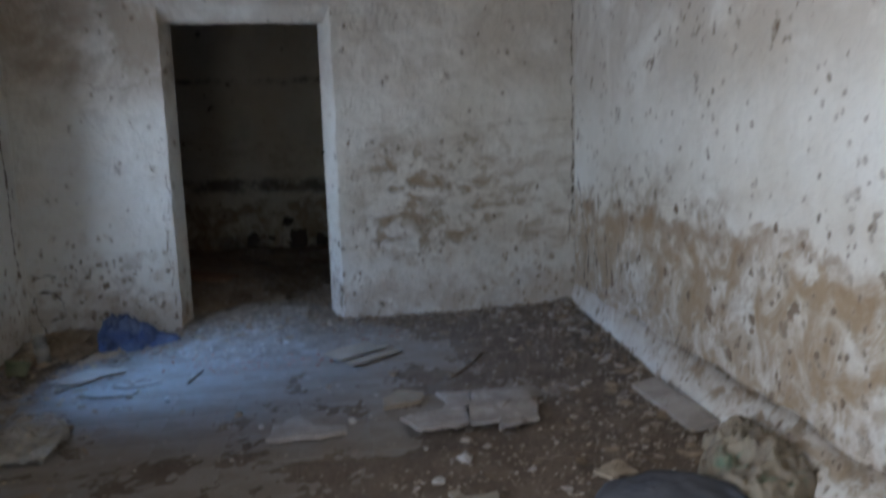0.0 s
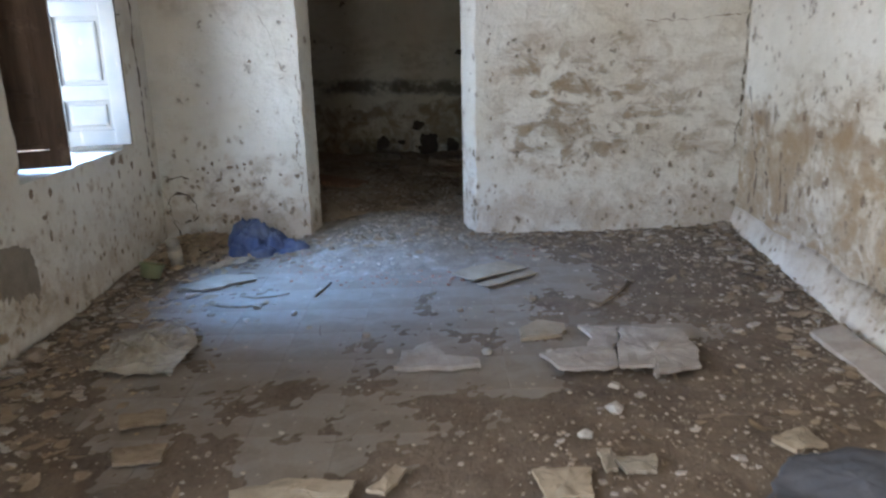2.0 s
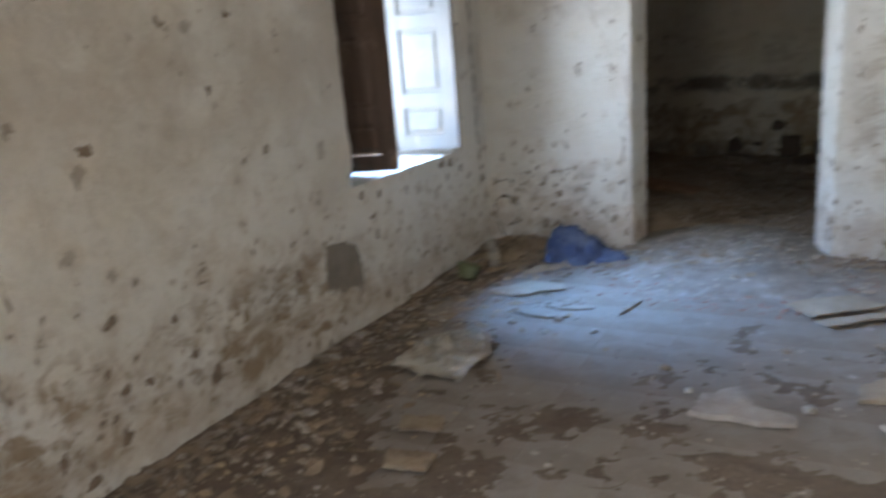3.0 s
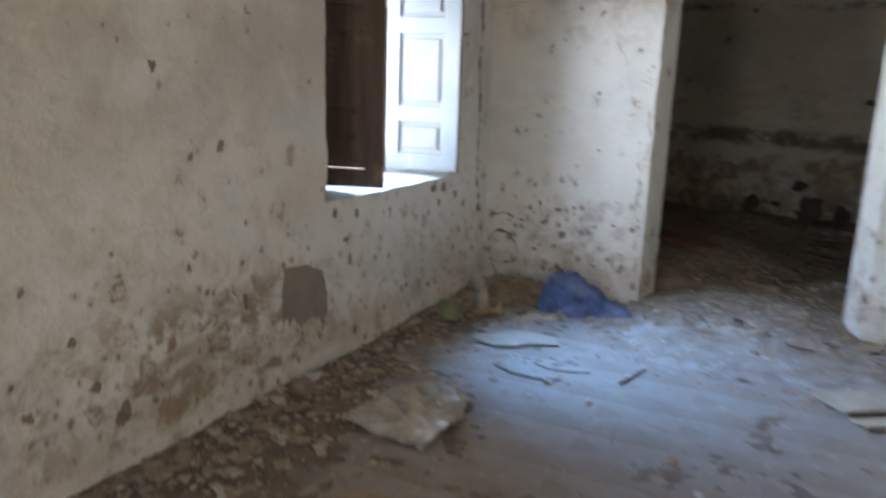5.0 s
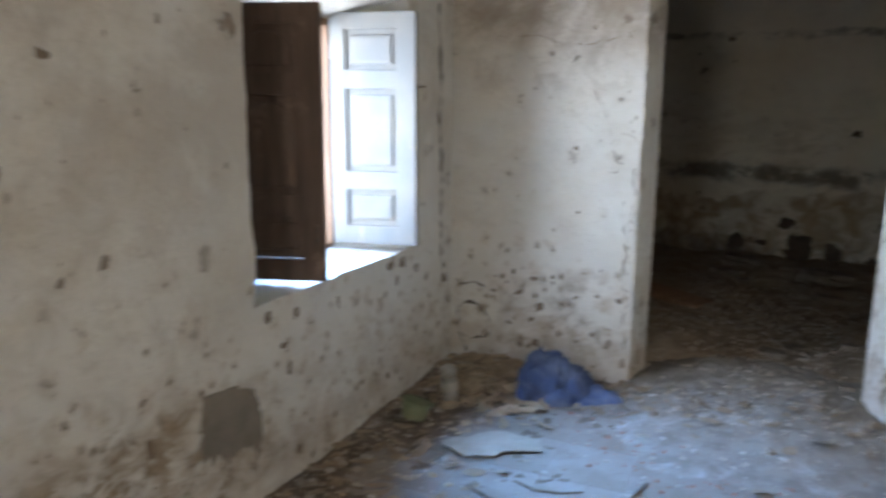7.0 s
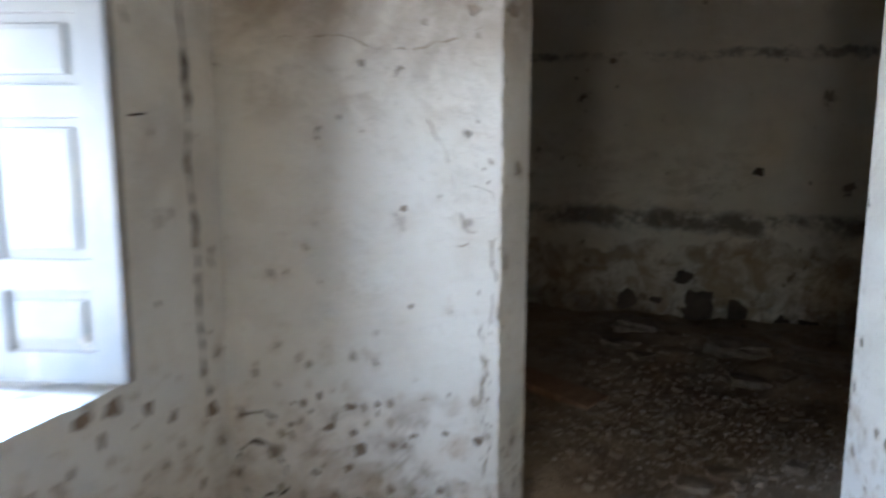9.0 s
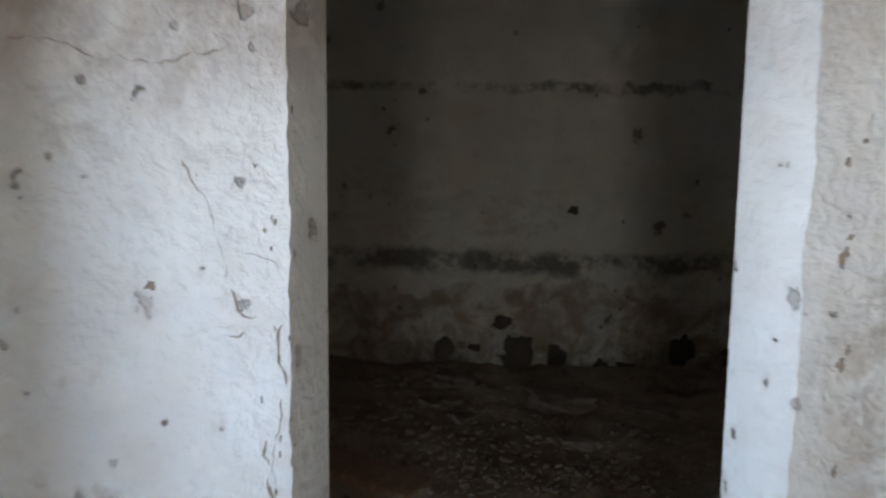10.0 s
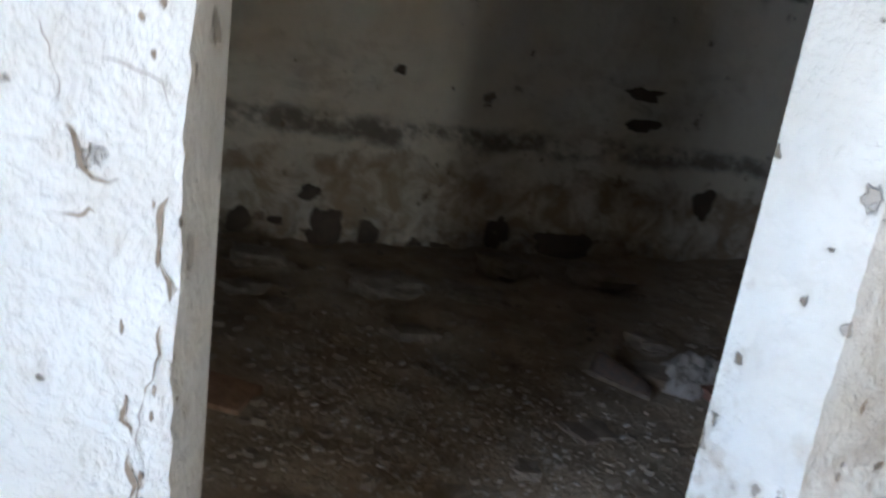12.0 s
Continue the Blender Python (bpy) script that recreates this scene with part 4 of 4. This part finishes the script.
thing("plaster_flake", sheet_bm([(-0.323, 3.302), (0.029, 3.306), (0.031, 3.366), (-0.114, 3.412), (-0.178, 3.564), (-0.299, 3.460)], 0.02, rnd, 12, 8, 0.016, 0.016), M["slab"], "ragged pale plaster flake on the tiles", "plaster")
thing("cardboard", sheet_bm([(-0.061, 4.561), (0.053, 4.422), (0.367, 4.642), (0.253, 4.782), (0.082, 4.707)], 0.006, rnd, 15, 6, 0.01, 0.008, lambda x, y: 0.012), M["card"], "flat torn cardboard piece on the tiles", "cardboard")
thing("cardboard", sheet_bm([(0.072, 4.371), (0.129, 4.317), (0.423, 4.537), (0.395, 4.589)], 0.006, rnd, 16, 6, 0.008, 0.004, lambda x, y: 0.01), M["card"], "narrow torn strip of cardboard on the tiles", "cardboard")
thing("plastic_sack", sheet_bm([(-1.60, 3.34), (-1.42, 3.325), (-1.25, 3.33), (-1.215, 3.58), (-1.29, 3.76), (-1.38, 3.82), (-1.50, 3.77), (-1.61, 3.62)], 0.002, rnd, 19, 14, 0.006, 0.07, lambda x, y: 0.004 + 0.03 * bump(x, y, -1.36, 3.7, 0.12, 0.10), 24), M["film"], "creased dusty clear plastic sack lying flat", "sack")
thing("plaster_shard", sheet_bm([(-1.60, 4.46), (-1.44, 4.39), (-1.20, 4.58), (-1.22, 4.66), (-1.44, 4.67)], 0.005, rnd, 23, 6, 0.022, 0.008, lambda x, y: 0.004), M["paper"], "flat grey plaster shard with a curled dark edge", "plaster")
thing("plastic_bag", sheet_bm([(0.734, 2.221), (1.332, 1.978), (1.349, 2.332), (1.119, 2.515), (0.927, 2.494), (0.827, 2.382)], 0.004, rnd, 28, 12, 0.007, 0.03, lambda x, y: 0.012 + 0.05 * bump(x, y, 1.2, 2.4, 0.25, 0.16), 14), M["black"], "dark grey plastic sheet lying in the dirt", "plastic", smooth=True)
for i, pts in enumerate(([(0.140, 2.516), (0.323, 2.508), (0.298, 2.354), (0.163, 2.340)], [(0.402, 2.563), (0.547, 2.577), (0.514, 2.481), (0.427, 2.475)], [(-0.365, 2.438), (-0.284, 2.581), (-0.246, 2.550), (-0.307, 2.416)],
                         [(0.365, 2.604), (0.413, 2.621), (0.399, 2.495), (0.361, 2.487)], [(-0.782, 2.455), (-0.615, 2.516), (-0.402, 2.488), (-0.414, 2.401), (-0.764, 2.376)], [(-1.246, 2.728), (-1.069, 2.750), (-1.051, 2.641), (-1.208, 2.628)],
                         [(0.933, 2.639), (1.080, 2.711), (1.094, 2.594), (0.978, 2.560)], [(-1.321, 2.958), (-1.163, 3.001), (-1.125, 2.900), (-1.283, 2.867)])):
    thing("plaster_piece", sheet_bm(pts, 0.012, rnd, 40 + i, 8, 0.009, 0.014, lambda x, y: 0.002), M["leaf" if i in (5, 7) else "paper" if i % 2 else "card"], "broken flat piece of plaster in the dirt", "plaster", "plaster pieces in the dirt")


def pebble(name, x, y, r, material, label, seed):
    bm = bmesh.new()
    bmesh.ops.create_icosphere(bm, subdivisions=2, radius=r)
    for v in bm.verts:
        v.co *= 1 + 0.5 * noise.noise(v.co / r * 1.3 + Vector((seed, 0, 0)))
        v.co.z *= 0.62
        v.co += Vector((x, y, surface(x, y) + r * 0.45))
    return thing(name, bm, material, label, "stone", "loose stones")


for i, (x, y, r, m) in enumerate(((-1.92, 3.60, 0.03, "pale"), (-0.357, 3.512, 0.016, "pale"), (0.066, 3.474, 0.022, "pale"), (-0.480, 3.698, 0.022, "stone"), (0.491, 2.911, 0.032, "pale"), (0.350, 2.731, 0.024, "pale"),
                                 (-0.866, 4.01, 0.018, "pale"), (-1.09, 3.94, 0.015, "pale"), (-0.038, 4.000, 0.018, "stone"), (1.78, 5.33, 0.045, "stone"), (0.330, 4.134, 0.03, "stone"), (-1.88, 3.48, 0.05, "raw"))):
    pebble("stone", x, y, r, M[m], "small pale stone on the floor" if m == "pale" else "small brown stone on the floor", i * 3.1)


def stick(label, pts, r):
    bm = bmesh.new()
    rows = []
    for i, (x, y) in enumerate(pts):
        z = surface(x, y) + r
        a, b = pts[max(0, i - 1)], pts[min(len(pts) - 1, i + 1)]
        d = Vector((b[0] - a[0], b[1] - a[1], 0)).normalized()
        s = Vector((-d.y, d.x, 0))
        rr = r * (1 - 0.5 * i / len(pts))
        rows.append([bm.verts.new(Vector((x, y, z)) + s * rr * math.cos(k * math.pi / 3) + Vector((0, 0, rr * math.sin(k * math.pi / 3)))) for k in range(6)])
    for p, q in zip(rows, rows[1:]):
        for k in range(6):
            bm.faces.new((p[k], p[(k + 1) % 6], q[(k + 1) % 6], q[k]))
    bm.faces.new(rows[0])
    bm.faces.new(rows[-1])
    bmesh.ops.recalc_face_normals(bm, faces=bm.faces)
    return thing("stick", bm, M["twig"], label, "stick", smooth=True)


stick("thin bent dry stick lying in the dust", [(0.703, 4.913), (0.776, 4.744), (0.838, 4.576), (0.892, 4.441), (0.927, 4.358)], 0.009)
stick("short dry stick beside the longer one", [(0.898, 4.360), (0.793, 4.182), (0.669, 4.016)], 0.009)
stick("thin splinter of weathered wood on the tiles", [(-0.80, 4.27), (-0.775, 4.38), (-0.745, 4.50)], 0.006)
stick("curled strip of dark bark on the tiles", [(-1.36, 4.19), (-1.25, 4.14), (-1.14, 4.13), (-1.04, 4.17)], 0.007)
stick("thin curved twig on the tiles", [(-1.20, 4.30), (-1.12, 4.27), (-1.02, 4.29), (-0.95, 4.33)], 0.005)
stick("long straight straw stalk in the dirt", [(0.768, 2.841), (0.913, 2.849), (1.057, 2.843)], 0.006)


def draped(name, lumps, material, label, seed, category="cloth", step=0.0075):
    """Cloth thrown down in overlapping lumps: a bunched heap, loose ends, sharp folds between them."""
    x0, x1 = min(l[0] - l[2] for l in lumps) - 0.05, max(l[0] + l[2] for l in lumps) + 0.05
    y0, y1 = min(l[1] - l[3] for l in lumps) - 0.05, max(l[1] + l[3] for l in lumps) + 0.05
    if y0 < Y1:
        y1 = min(y1, Y1 - 0.004)

    def height(x, y):
        wx = x + 0.022 * noise.noise(Vector((x * 14, y * 14, seed))) + 0.010 * noise.noise(Vector((x * 40, y * 40, seed)))
        wy = y + 0.022 * noise.noise(Vector((x * 14, y * 14, seed + 7))) + 0.010 * noise.noise(Vector((x * 40, y * 40, seed + 7)))
        top = -0.01
        for cx, cy, rx, ry, h, turn in lumps:
            c, s = math.cos(turn), math.sin(turn)
            u, v = ((wx - cx) * c + (wy - cy) * s) / rx, ((wy - cy) * c - (wx - cx) * s) / ry
            d = u * u + v * v
            if d < 1:
                top = max(top, h * (1 - d) ** 0.42 * (0.8 + 0.8 * (creases(u * 0.24 + cx, v * 0.44 + cy, seed) - 0.4)))
        return top

    nx, ny = int((x1 - x0) / step), int((y1 - y0) / step)
    z = [[height(x0 + i * step, y0 + j * step) for i in range(nx + 1)] for j in range(ny + 1)]
    bm = bmesh.new()
    verts = {}

    def at(i, j):
        if (i, j) not in verts:
            x, y = x0 + i * step, y0 + j * step
            verts[i, j] = bm.verts.new((x, y, surface(x, y) + max(z[j][i], -0.004)))
        return verts[i, j]

    for j in range(ny):
        for i in range(nx):
            if max(z[j][i], z[j][i + 1], z[j + 1][i], z[j + 1][i + 1]) > 0:
                bm.faces.new((at(i, j), at(i + 1, j), at(i + 1, j + 1), at(i, j + 1)))
    return thing(name, bm, material, label, category, smooth=True)


# heap, its front folds and the end trailing along the wall: place, half sizes, height, turn
draped("blue_cloth", ((-1.355, 5.245, 0.165, 0.125, 0.175, 0.15), (-1.25, 5.26, 0.13, 0.10, 0.125, -0.5), (-1.435, 5.10, 0.052, 0.085, 0.085, 0.25), (-1.37, 5.12, 0.03, 0.07, 0.045, -0.2), (-1.265, 5.105, 0.085, 0.045, 0.062, 0.25),
                       (-1.12, 5.235, 0.135, 0.038, 0.062, -0.25), (-1.15, 5.16, 0.12, 0.04, 0.022, 0.5)),
       M["blue"], "crumpled dusty blue cloth heaped against the wall", 3.37)
draped("printed_sack", ((1.536, 2.495, 0.17, 0.24, 0.14, 0.2), (1.433, 2.345, 0.11, 0.13, 0.09, 0.6), (1.574, 2.687, 0.13, 0.14, 0.12, 0.0), (1.425, 2.558, 0.10, 0.09, 0.10, 1.0)),
       M["sack"], "rumpled printed sack in faded green and yellow", 7.41, "sack")
bowl = tagged(new("green_bowl"), "dull green plastic bowl tipped in the leaf litter", "bowl")
bm = bmesh.new()
prof = ((0.001, 0.0), (0.05, 0.002), (0.058, 0.03), (0.066, 0.075), (0.074, 0.08), (0.074, 0.086), (0.063, 0.083), (0.054, 0.03), (0.046, 0.01), (0.001, 0.008))
rows = [[bm.verts.new((r * math.cos(k * math.pi / 12), r * math.sin(k * math.pi / 12), z)) for k in range(24)] for r, z in prof]
for p, q in zip(rows, rows[1:]):
    for k in range(24):
        bm.faces.new((p[k], p[(k + 1) % 24], q[(k + 1) % 24], q[k]))
bmesh.ops.recalc_face_normals(bm, faces=bm.faces)
part("shell", bm, M["green"], bowl, smooth=True)
bowl.matrix_world = pose(-1.80, 4.60, surface(-1.80, 4.60) + 0.012, -14, 10, 0)

# plaster fillet at the foot of the damp wall
bm = bmesh.new()
rows = []
for i in range(80):
    y = -1.25 + i * (Y1 + 1.25) / 79
    k = 0.02 * noise.noise(Vector((y * 2.5, 1, 1))) + 0.008 * noise.noise(Vector((y * 12, 1, 1)))
    w = 0.05 + 0.09 * bump(0, y, 0, 2.9, 1, 1.2)
    rows.append([bm.verts.new(p) for p in ((X1 - w + k, y, -0.01), (X1 - w * 0.85 + k, y, 0.05), (X1 - w * 0.4 + k * 0.5, y, 0.12 + k), (X1 + 0.02, y, 0.24 + k), (X1 + 0.02, y, -0.01))])
for p, q in zip(rows, rows[1:]):
    for k in range(4):
        bm.faces.new((p[k], p[k + 1], q[k + 1], q[k]))
bmesh.ops.recalc_face_normals(bm, faces=bm.faces)
thing("baseboard", bm, M["west"], "rounded plaster fillet along the damp wall foot", "baseboard", kind="structure", smooth=True).matrix_world = SKEW

# loose skirting slab along the damp wall
bm = bmesh.new()
box_into(bm, (1.50, 2.93, 0.0), (1.64, 3.55, 0.025), 0.005)
for v in bm.verts:
    v.co.z += 0.012 + (v.co.x - 1.50) * 0.2
    v.co.x += 0.01 * noise.noise(v.co * 5)
thing("stone_slab", bm, M["slab"], "grey stone slab tilted against the damp wall", "slab")

# cut-down bottle standing in the corner
bottle = tagged(new("plastic_bottle"), "dusty cut-down plastic bottle standing in the litter", "bottle")
bm = bmesh.new()
prof = ((0.036, 0.002), (0.041, 0.012), (0.041, 0.05), (0.038, 0.06), (0.041, 0.07), (0.041, 0.12), (0.039, 0.13), (0.041, 0.14), (0.041, 0.165), (0.0395, 0.165), (0.0395, 0.012))
rows = [[bm.verts.new((r * math.cos(k * math.pi / 10), r * math.sin(k * math.pi / 10), z + (0.02 * math.sin(k * math.pi / 10) if z > 0.16 else 0))) for k in range(20)] for r, z in prof]
for p, q in zip(rows, rows[1:]):
    for k in range(20):
        bm.faces.new((p[k], p[(k + 1) % 20], q[(k + 1) % 20], q[k]))
bm.faces.new(rows[0][::-1])
part("body", bm, M["bottle"], bottle, smooth=True)
bm = bmesh.new()
bmesh.ops.create_cone(bm, cap_ends=True, segments=20, radius1=0.0425, radius2=0.0425, depth=0.045, matrix=Matrix.Translation((0, 0, 0.094)))
part("label_band", bm, M["paper"], bottle, "faded paper label")
bottle.matrix_world = pose(-1.74, 4.90, surface(-1.74, 4.90) - 0.004, 5, -7, 30)

# ---- rear room ----
plank = tagged(new("timber_plank"), "reddish timber plank lying on the rubble", "plank")
bm = bmesh.new()
box_into(bm, (-0.35, -0.09, 0), (0.35, 0.09, 0.035), 0.005)
part("board", bm, M["timber"], plank)
plank.matrix_world = pose(-1.08, 6.92, 0.13, 4, 3, -30)


def block(x, y, sx, sy, sz, turn, material, label, seed):
    bm = bmesh.new()
    bmesh.ops.create_cube(bm, size=1)
    bmesh.ops.subdivide_edges(bm, edges=list(bm.edges), cuts=3, use_grid_fill=True)
    for v in bm.verts:
        n = v.co.normalized()
        v.co = v.co.lerp(n * 0.62, 0.45) * (1 + 0.5 * noise.noise(v.co * 2.2 + Vector((seed, 0, 0))))
        v.co = Vector((v.co.x * sx, v.co.y * sy, v.co.z * sz))
    ob = thing("rubble_stone", bm, material, label, "stone", "rubble stones in the rear room")
    ob.matrix_world = pose(x, y, surface(x, y) + sz * 0.32, 0, 6, turn)
    return ob


for i, (x, y, sx, sy, sz, a) in enumerate(((-0.02, 8.0, 0.38, 0.3, 0.16, 20), (0.40, 7.85, 0.36, 0.24, 0.08, -15), (-0.75, 7.95, 0.24, 0.18, 0.07, 40), (-0.03, 7.45, 0.24, 0.16, 0.07, 10), (-0.59, 7.75, 0.18, 0.14, 0.08, 60),
                                           (-0.65, 8.35, 0.3, 0.22, 0.14, 0), (0.75, 8.3, 0.35, 0.3, 0.2, 30), (0.95, 6.95, 0.3, 0.2, 0.09, -30), (0.39, 6.55, 0.2, 0.16, 0.05, 15), (0.045, 6.33, 0.11, 0.1, 0.05, 70),
                                           (-0.35, 6.1, 0.16, 0.12, 0.05, 5), (1.3, 8.2, 0.4, 0.3, 0.2, 10), (-0.25, 6.25, 0.14, 0.12, 0.04, 50), (1.1, 7.3, 0.26, 0.2, 0.1, 80))):
    block(x, y, sx * 0.85, sy * 0.85, sz * 0.65, a, M["stone"], "rough broken stone lying in the rear rubble", i * 2.7)
block(1.10, 6.80, 0.13, 0.10, 0.06, 25, M["brickbit"], "broken red brick piece beside the bundle", 51.0)
draped("pale_bundle", ((1.12, 6.95, 0.19, 0.15, 0.11, 0.2), (1.02, 6.88, 0.12, 0.09, 0.08, 0.5), (1.22, 7.02, 0.12, 0.10, 0.09, 0.0)), M["slab"], "pale grey bundle of cloth on the rubble", 13.61)
shoe = tagged(new("old_shoe"), "dark worn shoe lying on the rubble", "shoe")
bm = bmesh.new()
prof = ((-0.13, 0.030, 0.075), (-0.10, 0.038, 0.085), (-0.04, 0.036, 0.07), (0.03, 0.040, 0.055), (0.09, 0.042, 0.045), (0.13, 0.030, 0.03))
rows = [[bm.verts.new((x, w * math.cos(k * math.pi / 6), 0.02 + h * max(0, math.sin(k * math.pi / 6)))) for k in range(7)] for x, w, h in prof]
for p, q in zip(rows, rows[1:]):
    for k in range(6):
        bm.faces.new((p[k], p[k + 1], q[k + 1], q[k]))
bm.faces.new(rows[0])
bm.faces.new(rows[-1])
bmesh.ops.recalc_face_normals(bm, faces=bm.faces)
part("upper", bm, M["iron"], shoe, smooth=True)
bm = bmesh.new()
box_into(bm, (-0.135, -0.042, 0.0), (0.135, 0.042, 0.022), 0.008)
part("sole", bm, M["raw"], shoe)
shoe.matrix_world = pose(0.70, 6.89, 0.11, 0, 8, -40)

# ---- floor tiles ----
TILE, GAP = 0.3175, 0.0012
tile_bm = bmesh.new()
box_into(tile_bm, (-TILE / 2 + GAP / 2, -TILE / 2 + GAP / 2, -0.02), (TILE / 2 - GAP / 2, TILE / 2 - GAP / 2, 0.0))
bmesh.ops.bevel(tile_bm, geom=[e for e in tile_bm.edges if all(v.co.z > -0.01 for v in e.verts)], offset=0.0008, segments=1, affect="EDGES")
tile_mesh = mesh_of("tile", tile_bm, M["tile"])
rnd = random.Random(31)
ix0, ix1 = math.floor((X0 + 0.5) / TILE), math.ceil((X1 + 0.5) / TILE)
iy0, iy1 = math.floor((0.6 - 3.13) / TILE), math.ceil((Y1 - 3.13) / TILE)
for i in range(ix0, ix1):
    for j in range(iy0, iy1):
        x, y = -0.5 + (i + 0.5) * TILE, 3.13 + (j + 0.5) * TILE
        if rnd.random() < 0.06 and not (-1.2 < x < 0.3 and y > 3.1):
            continue
        ob = new("tile", tile_mesh)
        ob.parent = floor
        ob.matrix_world = pose(x, y, rnd.uniform(-0.0005, 0.0004), rnd.gauss(0, 0.05), rnd.gauss(0, 0.05), rnd.gauss(0, 0.2))
